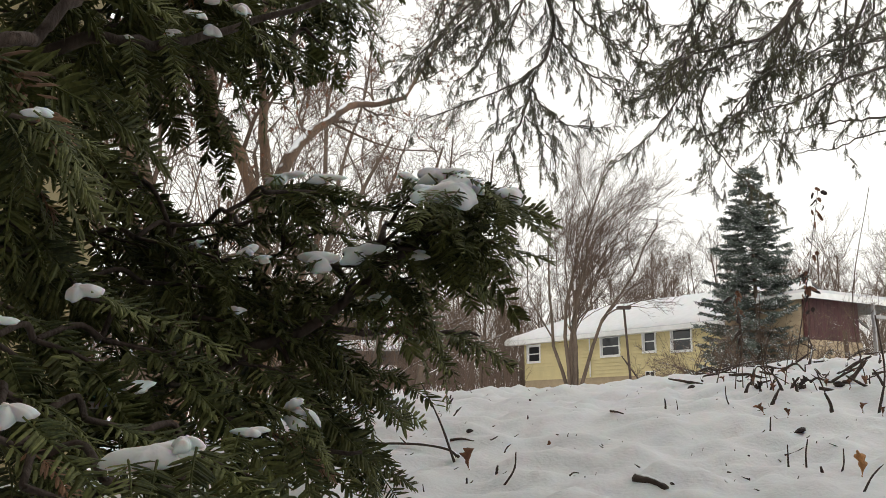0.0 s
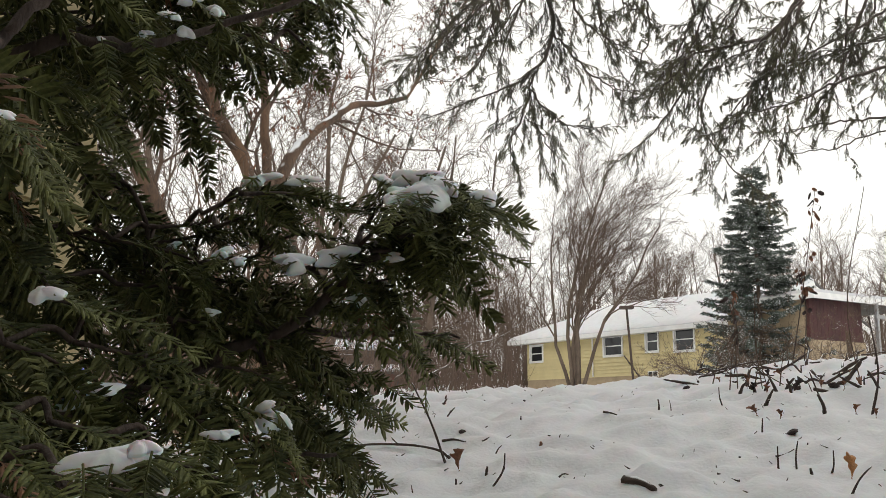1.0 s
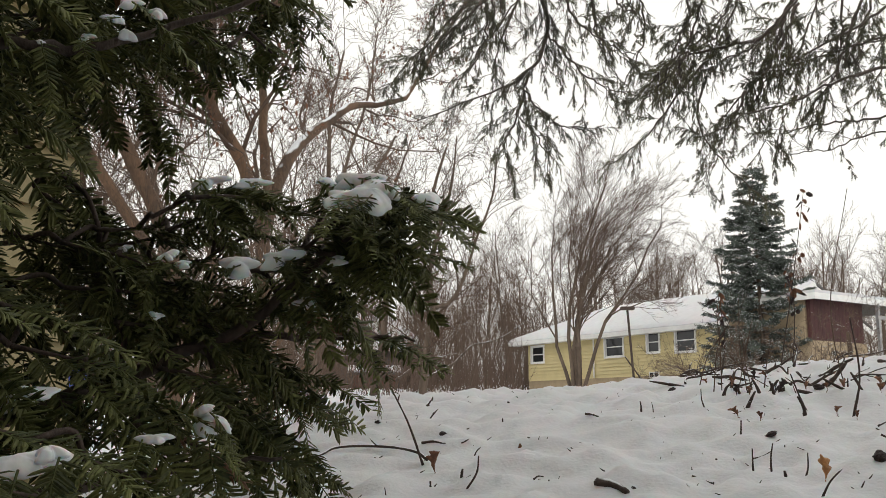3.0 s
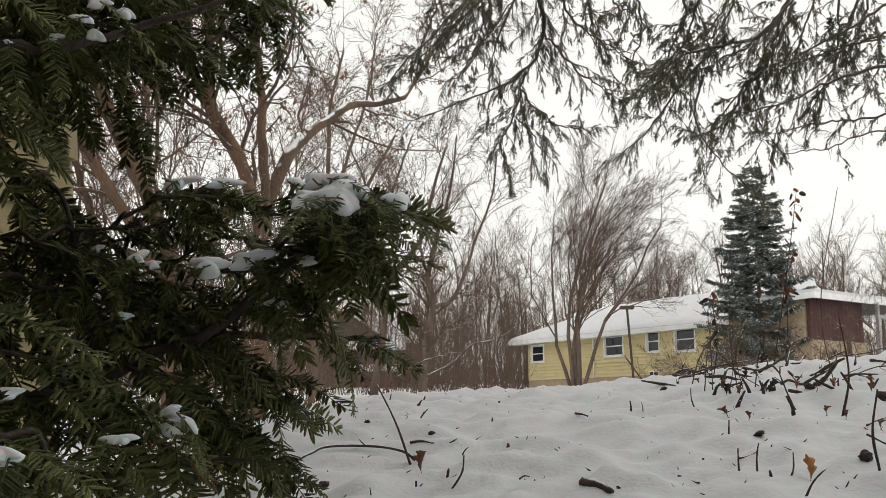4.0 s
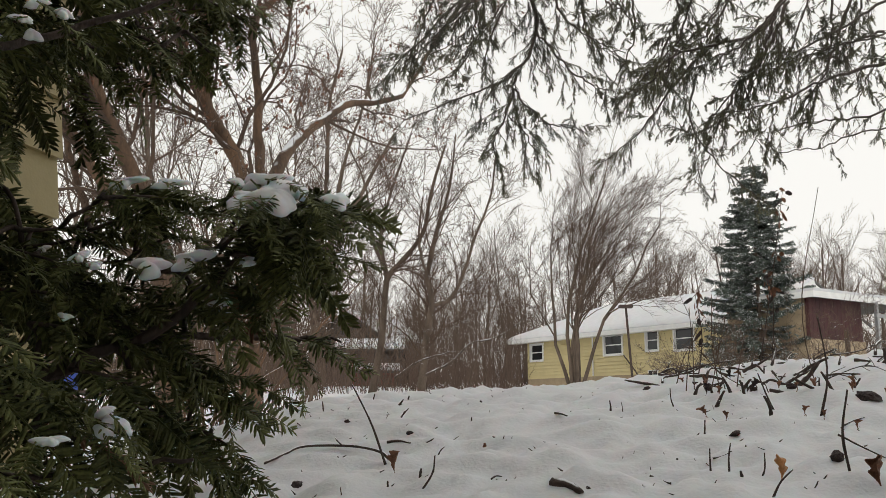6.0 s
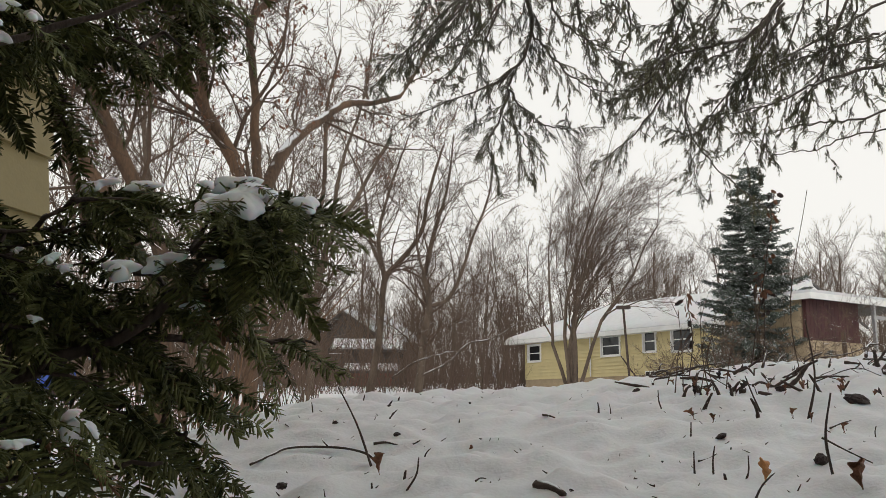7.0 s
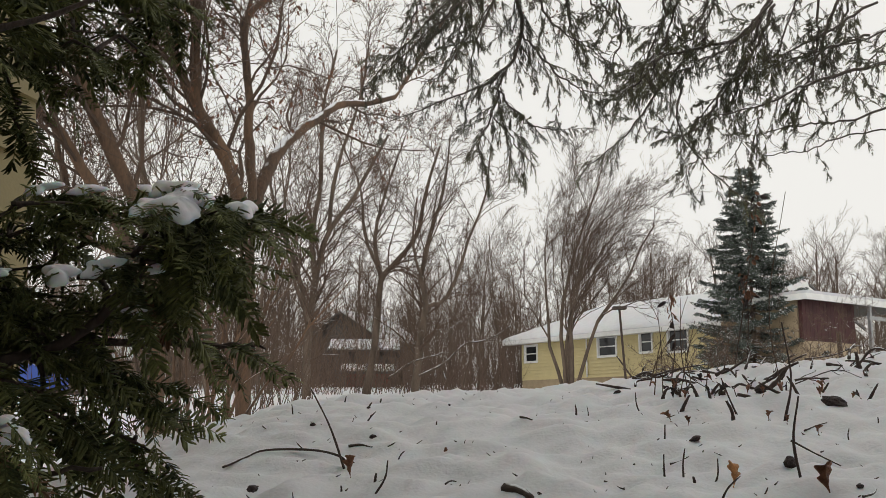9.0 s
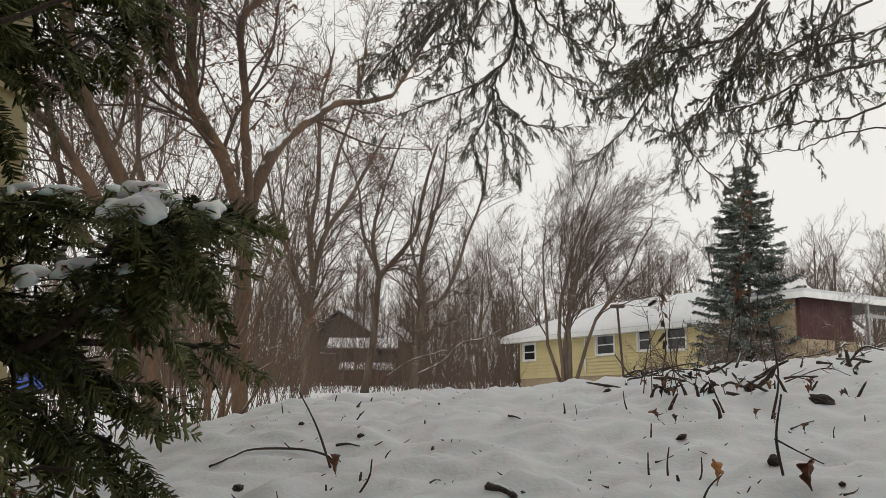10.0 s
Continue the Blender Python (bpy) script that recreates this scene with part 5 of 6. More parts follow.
yew_snow(100, (0.015, 1.005, 0.245), 0.031, 0.014, 6)
yew_snow(101, (-0.011, 1.005, 0.243), 0.020, 0.008, -8)
yew_snow(102, (0.029, 1.023, 0.255), 0.017, 0.012, 10)
yew_snow(103, (-0.001, 1.031, 0.267), 0.023, 0.008, 0)
yew_snow(104, (0.072, 1.034, 0.248), 0.017, 0.008, 18)
yew_snow(105, (-0.124, 1.085, 0.191), 0.024, 0.010, 2)
yew_snow(106, (-0.083, 1.084, 0.198), 0.022, 0.007, 0)
yew_snow(107, (-0.021, 1.065, 0.192), 0.012, 0.004, 0)
yew_snow(108, (-0.198, 1.084, 0.200), 0.013, 0.006, 0)
yew_snow(109, (-0.182, 1.085, 0.192), 0.010, 0.004, 0)
yew_snow(110, (-0.284, 0.771, 0.246), 0.011, 0.004, 3)
yew_snow(111, (-0.262, 0.813, 0.123), 0.014, 0.008, 5)
yew_snow(112, (-0.179, 0.732, 0.008), 0.026, 0.011, -6)
yew_snow(113, (-0.158, 0.730, 0.015), 0.009, 0.009, 0)
yew_snow(114, (-0.127, 1.012, 0.032), 0.022, 0.010, 18)
yew_snow(115, (-0.135, 1.010, 0.043), 0.012, 0.007, -20)
yew_snow(116, (-0.164, 0.963, 0.019), 0.013, 0.005, 0)
yew_snow(117, (-0.282, 0.957, 0.055), 0.031, 0.006, 0)
yew_snow(118, (-0.268, 0.727, 0.034), 0.015, 0.011, 8)
yew_snow(119, (-0.278, 1.181, 0.225), 0.009, 0.005, 0)
yew_snow(120, (-0.219, 0.992, 0.435), 0.013, 0.006, 0)
yew_snow(121, (-0.222, 0.997, 0.404), 0.011, 0.008, 10)
yew_snow(122, (-0.261, 0.997, 0.402), 0.010, 0.004, 0)
yew_snow(123, (-0.192, 0.993, 0.424), 0.010, 0.008, 10)
yew_snow(124, (-0.063, 1.142, 0.158), 0.015, 0.007, 0)
yew_snow(125, (-0.241, 1.013, 0.428), 0.012, 0.005, 15)
yew_snow(126, (-0.174, 1.139, 0.292), 0.022, 0.006, 0)
yew_snow(127, (-0.128, 1.148, 0.294), 0.018, 0.005, 0)
yew_snow(128, (-0.295, 0.970, 0.386), 0.006, 0.003, 0)
yew_snow(129, (-0.312, 0.797, 0.100), 0.010, 0.004, 0)
yew_snow(130, (-0.204, 1.074, 0.138), 0.008, 0.004, 0)
yew_snow(131, (-0.033, 1.061, 0.273), 0.012, 0.005, 0)


# ---- litter in the snow ----
def twig_thing(a, b, r, mat=DEADWOOD, name="twig", label="dark dead twig sticking out of the snow", forks=0, seed=0, bow=0.06):
    rr = np.random.default_rng(seed)
    a, b = np.array(a, float), np.array(b, float)
    ln = np.linalg.norm(b - a)
    mid = (a + b) / 2 + rr.normal(0, bow * ln, 3)
    c = spline([a, mid, b], 10)
    t = thing(name, label, "twig", "litter in the snow", at=a)
    s = Shape()
    s.tube(c - a, np.linspace(r, r * 0.5, 10) * rr.uniform(0.85, 1.15, 10), 6)
    part("stem", s, mat, t, smooth=True)
    for k in range(forks):
        i = int(rr.integers(3, 9))
        d = unit(c[i] - c[i - 1])
        dd = unit(d + rr.normal(0, 0.6, 3))
        s = Shape()
        s.tube(np.array([c[i], c[i] + dd * ln * 0.15, c[i] + dd * ln * 0.28 + rr.normal(0, 0.02 * ln, 3)]) - a, [r * 0.6, r * 0.5, r * 0.3], 5)
        part("fork", s, mat, t, smooth=True)
    return t


def leaf_thing(at, size, mat, seed, curl=2.1, label="curled dry brown leaf on the snow", stand=60):
    """A lobed leaf, curled across and along, with a stalk."""
    rr = np.random.default_rng(seed)
    n, m = 30, 9
    v = []
    ph, twist = rr.uniform(0, 6.28), rr.uniform(-0.7, 0.7)
    for i in range(n):
        u = i / (n - 1)
        lobe = 0.74 + 0.26 * math.cos(u * 6.283 * 2.7 + ph)
        w = (0.40 * math.sin(math.pi * min(1, u * 0.96 + 0.04) ** 1.25) * lobe + 0.012) * (1 if u < 0.97 else 0.4)
        for j in range(m):
            q = (j / (m - 1) - 0.5) * 2
            a = q * curl * (0.6 + 0.6 * u)
            y, z = math.sin(a) * w / max(curl * 0.8, 0.6), (1 - math.cos(a)) * w * 0.9
            r2 = twist * u
            z += 0.03 * math.sin(9 * u + 4 * q + ph)
            v.append((u + 0.05 * abs(q) * lobe, y * math.cos(r2) - z * math.sin(r2), y * math.sin(r2) + z * math.cos(r2) + 0.22 * math.sin(u * 2.9 + 0.3)))
    s = Shape()
    V = np.array(v) * size
    s.add(np.vstack((V, V + (0, 0, 0.0012))), [(j * m + i, j * m + i + 1, (j + 1) * m + i + 1, (j + 1) * m + i) for j in range(n - 1) for i in range(m - 1)]
          + [(n * m + j * m + i, n * m + (j + 1) * m + i, n * m + (j + 1) * m + i + 1, n * m + j * m + i + 1) for j in range(n - 1) for i in range(m - 1)])
    t = thing("dead_leaf", label, "leaf", "litter in the snow")
    part("blade", s, mat, t, smooth=True)
    s = Shape()
    s.tube(np.array([(0, 0, 0), (-0.25, 0.02, 0.05), (-0.5, 0.0, -0.05)]) * size, [0.0012, 0.001, 0.0008], 5)
    part("stalk", s, mat, t)
    t.matrix_world = pose(*at, rr.uniform(-25, 25), -stand, rr.uniform(0, 360))
    return t


def chunk(at, size, seed, mat=DARKPOD, label="dark seed pod half sunk in the snow", name="seed_pod", flat=0.6):
    rr = np.random.default_rng(seed)
    bm = bmesh.new()
    bmesh.ops.create_icosphere(bm, subdivisions=3, radius=1)
    off = Vector(rr.uniform(0, 50, 3))
    for vert in bm.verts:
        k = 1 + 0.4 * noise.noise(vert.co * 1.6 + off) + 0.16 * noise.noise(vert.co * 5 + off)
        vert.co = Vector((vert.co.x * k * size, vert.co.y * k * size * 0.7, vert.co.z * k * size * flat))
    me = bpy.data.meshes.new(name)
    bm.to_mesh(me)
    bm.free()
    me.materials.append(mat)
    ob = new(name, me)
    ob.matrix_world = pose(*at, rr.uniform(-20, 20), rr.uniform(-20, 20), rr.uniform(0, 360))
    return tagged(ob, label, "seed pod", "litter in the snow")


# fine crumbs of bark and twig scattered over the snow
s, lr = Shape(), np.random.default_rng(17)
for k in range(420):
    y = lr.uniform(1.5, 4.4)
    x = lr.uniform(-0.25 * y, 0.62 * y)
    z = top(x, y)
    a = lr.uniform(0, math.pi)
    ln = lr.uniform(0.003, 0.011) * (1.8 if lr.random() < 0.15 else 1)
    d = np.array((math.cos(a), math.sin(a), lr.uniform(-0.1, 0.8))) * ln
    s.tube([(x, y, z - 0.001), np.array((x, y, z + 0.001)) + d], [lr.uniform(0.0008, 0.0024), 0.0007], 4)
tagged(part("snow_litter", s, DEADWOOD), "fine dark crumbs of bark and twig on the snow", "litter", kind="stuff")

def weed(base, mid, tip, r, seed, label):
    """A dry upright stem with curled leaves near its top."""
    rr = np.random.default_rng(seed)
    t = thing("dry_weed", label, "weed", at=base)
    o = np.array(base)
    c = spline([base, mid, tip], 16) - o
    s = Shape()
    s.tube(c, np.linspace(r, r * 0.4, 16), 6)
    part("stem", s, DEADWOOD, t, smooth=True)
    for k in range(16):
        i = int(rr.integers(8, 16))
        d = unit((rr.normal(0, 0.7), rr.normal(0, 0.7), -0.8))
        side = unit(np.cross(d, rr.normal(0, 1, 3)))
        q = c[i] + rr.normal(0, 0.012, 3)
        s = Shape()
        s.blades([q], [d], [side], [np.cross(side, d)], [rr.uniform(0.02, 0.045)], [rr.uniform(0.010, 0.02)])
        s.tube([c[i], q], [0.0008, 0.0006], 4)
        part("leaf", s, LEAF if k % 3 else DARKPOD, t)
    return t


twig_thing((0.034, 2.430, -0.086), (-0.048, 2.397, 0.109), 0.0034, DEADWOOD, forks=0, seed=1)
arch = thing("stick", "long dark bent stick lying arched on the snow", "twig", "litter in the snow", at=(0.042, 2.430, -0.063))
s = Shape()
s.tube(spline([(0.0, 0.0, -0.004), (-0.03, 0.035, 0.014), (-0.108, 0.147, 0.022), (-0.224, 0.137, 0.022), (-0.262, 0.075, 0.006), (-0.300, 0.005, -0.014)], 26), np.linspace(0.0042, 0.003, 26), 7)
part("stem", s, DEADWOOD, arch, smooth=True)
s = Shape()
s.tube([(-0.13, 0.147, 0.022), (-0.145, 0.15, 0.036), (-0.15, 0.155, 0.044)], [0.002, 0.0016, 0.001], 5)
part("fork", s, DEADWOOD, arch, smooth=True)
leaf_thing((0.063, 2.270, -0.087), 0.0475, LEAF, 901, stand=70, label="curled red-brown oak leaf standing in the snow")
twig_thing((0.125, 2.111, -0.117), (0.154, 2.100, -0.043), 0.0029, DEADWOOD, forks=0, seed=3)
twig_thing((0.154, 2.509, -0.068), (0.172, 2.505, -0.040), 0.0021, DEADWOOD, forks=0, seed=4)
twig_thing((0.121, 2.220, -0.100), (0.123, 2.217, -0.076), 0.0043, DEADWOOD, forks=0, seed=5)
twig_thing((0.052, 2.162, -0.118), (0.054, 2.159, -0.098), 0.0036, DEADWOOD, forks=0, seed=6)
twig_thing((-0.033, 2.093, -0.133), (-0.037, 2.089, -0.106), 0.0017, DEADWOOD, forks=0, seed=7)
twig_thing((0.023, 2.616, -0.033), (0.089, 2.606, -0.037), 0.0037, DEADWOOD, forks=3, seed=504, label="dark dead stick lying on the snow")
chunk((0.078, 2.724, -0.012), 0.0107, 1201, DARKPOD, flat=0.60)
chunk((-0.116, 2.941, 0.016), 0.0116, 1202, DARKPOD, flat=0.60)
twig_thing((0.035, 3.041, 0.023), (0.061, 3.036, 0.056), 0.0034, DEADWOOD, forks=1, seed=8)
twig_thing((0.020, 3.186, 0.061), (0.038, 3.183, 0.085), 0.0045, DEADWOOD, forks=1, seed=9)
twig_thing((0.032, 3.690, 0.084), (0.036, 3.687, 0.105), 0.0042, DEADWOOD, forks=0, seed=10)
twig_thing((-0.089, 3.567, 0.085), (-0.083, 3.564, 0.111), 0.0031, DEADWOOD, forks=0, seed=11)
twig_thing((-0.238, 3.340, 0.042), (-0.242, 3.335, 0.080), 0.0029, DEADWOOD, forks=0, seed=12)
twig_thing((0.126, 2.576, -0.033), (0.144, 2.584, -0.022), 0.0029, DEADWOOD, forks=0, seed=505, label="dark dead stick lying on the snow")
twig_thing((0.270, 2.557, -0.049), (0.273, 2.555, -0.033), 0.0057, LEAF, forks=0, seed=13)
twig_thing((0.488, 2.879, 0.042), (0.518, 2.840, 0.034), 0.0041, DEADWOOD, forks=0, seed=506, label="dark dead stick lying on the snow")
twig_thing((0.272, 2.161, -0.094), (0.295, 2.191, -0.091), 0.0024, DEADWOOD, forks=0, seed=507, label="dark dead stick lying on the snow")
twig_thing((0.245, 2.861, 0.011), (0.248, 2.859, 0.030), 0.0032, DEADWOOD, forks=0, seed=14)
twig_thing((0.320, 2.554, -0.030), (0.323, 2.552, -0.014), 0.0014, DEADWOOD, forks=0, seed=15)
twig_thing((0.340, 2.544, -0.031), (0.342, 2.543, -0.016), 0.0014, DEADWOOD, forks=0, seed=16)
chunk((0.286, 3.196, 0.078), 0.0055, 1203, DARKPOD, flat=0.60)
twig_thing((0.389, 2.060, -0.096), (0.438, 2.002, -0.110), 0.0135, DEADWOOD, forks=0, seed=508, label="short thick dead branch half buried in snow")
chunk((0.454, 2.031, -0.104), 0.0077, 1204, DEADWOOD, flat=0.60, label="broken end of a dead branch")
twig_thing((0.605, 2.161, -0.088), (0.636, 2.123, -0.100), 0.0036, DEADWOOD, forks=0, seed=509, label="dark dead stick lying on the snow")
twig_thing((0.636, 2.123, -0.110), (0.638, 2.122, -0.097), 0.0023, DEADWOOD, forks=0, seed=17)
twig_thing((0.726, 2.139, -0.083), (0.724, 2.131, -0.030), 0.0023, DEADWOOD, forks=0, seed=18)
twig_thing((0.768, 2.150, -0.087), (0.770, 2.139, -0.019), 0.0024, DEADWOOD, forks=0, seed=19)
twig_thing((0.773, 2.289, -0.058), (0.815, 2.286, -0.041), 0.0025, DEADWOOD, forks=0, seed=510, label="dark dead stick lying on the snow")
twig_thing((0.803, 2.462, -0.015), (0.804, 2.456, 0.026), 0.0027, DEADWOOD, forks=0, seed=21)
twig_thing((0.853, 2.305, -0.042), (0.853, 2.304, -0.028), 0.0026, DEADWOOD, forks=0, seed=22)
chunk((0.695, 2.298, -0.060), 0.0038, 1205, DARKPOD, flat=0.60)
twig_thing((0.773, 2.080, -0.093), (0.769, 2.077, -0.072), 0.0045, DEADWOOD, forks=0, seed=23)
twig_thing((0.816, 2.101, -0.094), (0.824, 2.092, -0.037), 0.0023, DEADWOOD, forks=0, seed=24)
leaf_thing((0.844, 2.061, -0.089), 0.0495, ORANGELEAF, 902, stand=80, label="pale orange oak leaf standing upright in the snow")
twig_thing((0.760, 1.870, -0.111), (0.797, 1.862, -0.057), 0.0025, DEADWOOD, forks=0, seed=26)
twig_thing((0.867, 1.961, -0.105), (0.878, 1.958, -0.084), 0.0021, DEADWOOD, forks=0, seed=27)
chunk((0.880, 2.474, -0.009), 0.0193, 1206, DARKPOD, flat=0.35, label="dark wet leaf clump in the snow")
chunk((0.973, 2.096, -0.047), 0.0172, 1207, DARKPOD, flat=0.80)
chunk((0.969, 2.115, -0.046), 0.0046, 1208, DARKPOD, flat=0.60)
twig_thing((0.955, 1.996, -0.073), (0.950, 1.969, 0.087), 0.0033, DEADWOOD, forks=0, seed=28, label="thin upright stake in the snow")
twig_thing((0.969, 2.076, -0.000), (1.050, 2.034, -0.048), 0.0026, DEADWOOD, seed=71)
twig_thing((1.185, 2.711, 0.029), (1.176, 2.665, 0.297), 0.0038, DEADWOOD, forks=0, seed=30, label="tall thin stem standing in the snow")
twig_thing((1.297, 2.985, 0.034), (1.284, 2.868, 0.706), 0.0020, TWIG, seed=73, label="tall thin leafless sapling stem")
chunk((1.382, 2.856, 0.086), 0.0355, 1209, DARKPOD, flat=0.50, label="dark rotten wood chunk in the snow")
chunk((1.287, 3.194, 0.125), 0.0182, 1210, DARKPOD, flat=0.60)
chunk((0.869, 3.425, 0.124), 0.0137, 1211, DARKPOD, flat=0.60)
twig_thing((0.649, 2.889, 0.040), (0.647, 2.883, 0.078), 0.0033, DEADWOOD, forks=0, seed=32, label="dark dead branch in a brush pile on the snow")
twig_thing((0.685, 2.889, 0.040), (0.680, 2.884, 0.075), 0.0016, DEADWOOD, forks=0, seed=33, label="dark dead branch in a brush pile on the snow")
twig_thing((0.994, 4.096, 0.171), (1.093, 4.103, 0.140), 0.0094, DEADWOOD, forks=0, seed=34, label="dark dead branch in a brush pile on the snow")
twig_thing((0.803, 3.206, 0.085), (0.875, 3.210, 0.075), 0.0082, DEADWOOD, forks=0, seed=35, label="dark dead branch in a brush pile on the snow")
twig_thing((0.827, 2.857, 0.052), (0.814, 2.847, 0.112), 0.0024, DEADWOOD, forks=0, seed=36, label="dark dead branch in a brush pile on the snow")
twig_thing((0.838, 2.818, 0.041), (0.917, 2.818, 0.049), 0.0040, DEADWOOD, forks=1, seed=37, label="dark dead branch in a brush pile on the snow")
twig_thing((1.069, 3.744, 0.155), (1.189, 3.762, 0.060), 0.0043, DEADWOOD, forks=1, seed=38, label="dark dead branch in a brush pile on the snow")
twig_thing((1.134, 3.652, 0.156), (1.209, 3.663, 0.104), 0.0126, DEADWOOD, forks=1, seed=39, label="dark dead branch in a brush pile on the snow")
twig_thing((0.939, 2.837, 0.052), (0.963, 2.829, 0.105), 0.0064, DEADWOOD, forks=1, seed=40, label="dark dead branch in a brush pile on the snow")
twig_thing((1.118, 3.163, 0.107), (1.145, 3.157, 0.149), 0.0063, DEADWOOD, forks=2, seed=41, label="dark dead branch in a brush pile on the snow")
twig_thing((1.048, 2.922, 0.093), (1.034, 2.915, 0.137), 0.0050, DEADWOOD, forks=1, seed=42, label="dark dead branch in a brush pile on the snow")
twig_thing((1.053, 2.687, 0.044), (1.008, 2.670, 0.147), 0.0030, DEADWOOD, forks=1, seed=43, label="dark dead branch in a brush pile on the snow")
twig_thing((1.017, 2.608, 0.029), (0.998, 2.599, 0.086), 0.0058, DEADWOOD, forks=0, seed=44, label="dark dead branch in a brush pile on the snow")
twig_thing((1.011, 2.578, 0.025), (1.054, 2.583, 0.007), 0.0058, DEADWOOD, forks=0, seed=45, label="dark dead branch in a brush pile on the snow")
twig_thing((1.036, 2.788, 0.049), (1.058, 2.789, 0.046), 0.0079, DEADWOOD, forks=0, seed=46, label="dark dead branch in a brush pile on the snow")
twig_thing((1.308, 3.212, 0.127), (1.381, 3.200, 0.205), 0.0110, DEADWOOD, forks=1, seed=47, label="dark dead branch in a brush pile on the snow")
twig_thing((1.378, 3.419, 0.164), (1.495, 3.409, 0.231), 0.0098, DEADWOOD, forks=1, seed=48, label="dark dead branch in a brush pile on the snow")
twig_thing((1.445, 3.827, 0.210), (1.522, 3.832, 0.190), 0.0110, DEADWOOD, forks=0, seed=49, label="dark dead branch in a brush pile on the snow")
twig_thing((1.446, 4.028, 0.224), (1.655, 4.026, 0.249), 0.0093, DEADWOOD, forks=1, seed=50, label="dark dead branch in a brush pile on the snow")
twig_thing((1.247, 2.900, 0.109), (1.182, 2.895, 0.143), 0.0049, DEADWOOD, forks=0, seed=51, label="dark dead branch in a brush pile on the snow")
twig_thing((1.568, 3.499, 0.175), (1.608, 3.498, 0.191), 0.0050, DEADWOOD, forks=1, seed=52, label="dark dead branch in a brush pile on the snow")
twig_thing((1.527, 3.451, 0.157), (1.525, 3.450, 0.171), 0.0030, DEADWOOD, forks=0, seed=53, label="dark dead branch in a brush pile on the snow")
twig_thing((1.216, 3.662, 0.161), (1.090, 3.659, 0.179), 0.0073, DEADWOOD, forks=1, seed=54, label="dark dead branch in a brush pile on the snow")
twig_thing((0.925, 3.493, 0.135), (0.805, 3.489, 0.157), 0.0070, DEADWOOD, forks=0, seed=55, label="dark dead branch in a brush pile on the snow")
pile_rng = np.random.default_rng(12)
for k in range(58):
    x, y = pile_rng.uniform(0.95, 2.2), pile_rng.uniform(3.1, 4.1)
    a, ln = pile_rng.uniform(-1.2, 1.6), pile_rng.uniform(0.06, 0.26)
    lift = pile_rng.uniform(-0.003, 0.018)
    b = (x + math.cos(a) * ln, y + math.sin(a) * ln * 0.7)
    tip = pile_rng.choice((0.0, 0.0, 0.05, 0.12)) * ln * 2
    twig_thing((x, y, top(x, y) + lift), (*b, top(*b) + lift + tip), pile_rng.uniform(0.0018, 0.0075), forks=int(pile_rng.integers(0, 4)), seed=300 + k,
               name="branch", label="dark dead branch in a brush pile on the snow", bow=0.13)
chunk((1.147, 3.143, 0.120), 0.0143, 1212, DEADWOOD, flat=1.00, label="rotten stump piece in the brush pile")
chunk((1.016, 3.183, 0.120), 0.0127, 1213, DEADWOOD, flat=1.00, label="rotten stump piece in the brush pile")
leaf_thing((1.148, 2.721, 0.039), 0.0244, LEAF, 903, stand=60)
leaf_thing((1.178, 2.672, 0.029), 0.0240, LEAF, 904, stand=60)
leaf_thing((1.202, 2.911, 0.111), 0.0264, LEAF, 905, stand=60)
leaf_thing((1.249, 3.205, 0.118), 0.0292, LEAF, 906, stand=60)
leaf_thing((0.894, 2.590, 0.025), 0.0232, LEAF, 907, stand=60)
leaf_thing((1.199, 2.514, 0.005), 0.0224, LEAF, 908, stand=60)
leaf_thing((0.965, 2.893, 0.095), 0.0262, LEAF, 909, stand=60)
for k in range(16):
    x, y = pile_rng.uniform(0.85, 1.55), pile_rng.uniform(2.75, 3.7)
    leaf_thing((x, y, top(x, y) + 0.004), pile_rng.uniform(0.022, 0.042), LEAF if k % 3 else DARKPOD, 930 + k, stand=pile_rng.uniform(20, 80), label="curled dead leaf caught in the brush pile")
for k in range(12):  # broken upright shards of bark
    x, y = pile_rng.uniform(0.9, 1.7), pile_rng.uniform(2.9, 3.7)
    b = (x + pile_rng.uniform(-0.03, 0.03), y + pile_rng.uniform(-0.02, 0.02))
    twig_thing((x, y, top(x, y) - 0.01), (*b, top(*b) + pile_rng.uniform(0.02, 0.06)), pile_rng.uniform(0.003, 0.006), DEADWOOD, forks=int(pile_rng.integers(0, 2)),
               seed=700 + k, name="wood_shard", label="broken brown wood shard upright in the brush pile", bow=0.1)
twig_thing((0.933, 3.142, 0.107), (0.990, 3.103, 0.342), 0.0018, TWIG, forks=3, seed=56, label="thin leafless weed stem in the brush pile")
twig_thing((0.965, 3.163, 0.107), (0.947, 3.118, 0.370), 0.0018, TWIG, forks=3, seed=57, label="thin leafless weed stem in the brush pile")
twig_thing((1.030, 3.203, 0.112), (1.076, 3.163, 0.348), 0.0018, TWIG, forks=3, seed=58, label="thin leafless weed stem in the brush pile")
twig_thing((1.079, 3.213, 0.112), (1.061, 3.185, 0.277), 0.0018, TWIG, forks=3, seed=59, label="thin leafless weed stem in the brush pile")
twig_thing((1.043, 3.726, 0.142), (1.128, 3.693, 0.337), 0.0021, TWIG, forks=3, seed=60, label="thin leafless weed stem in the brush pile")
twig_thing((1.109, 3.192, 0.117), (1.137, 3.163, 0.293), 0.0018, TWIG, forks=3, seed=61, label="thin leafless weed stem in the brush pile")
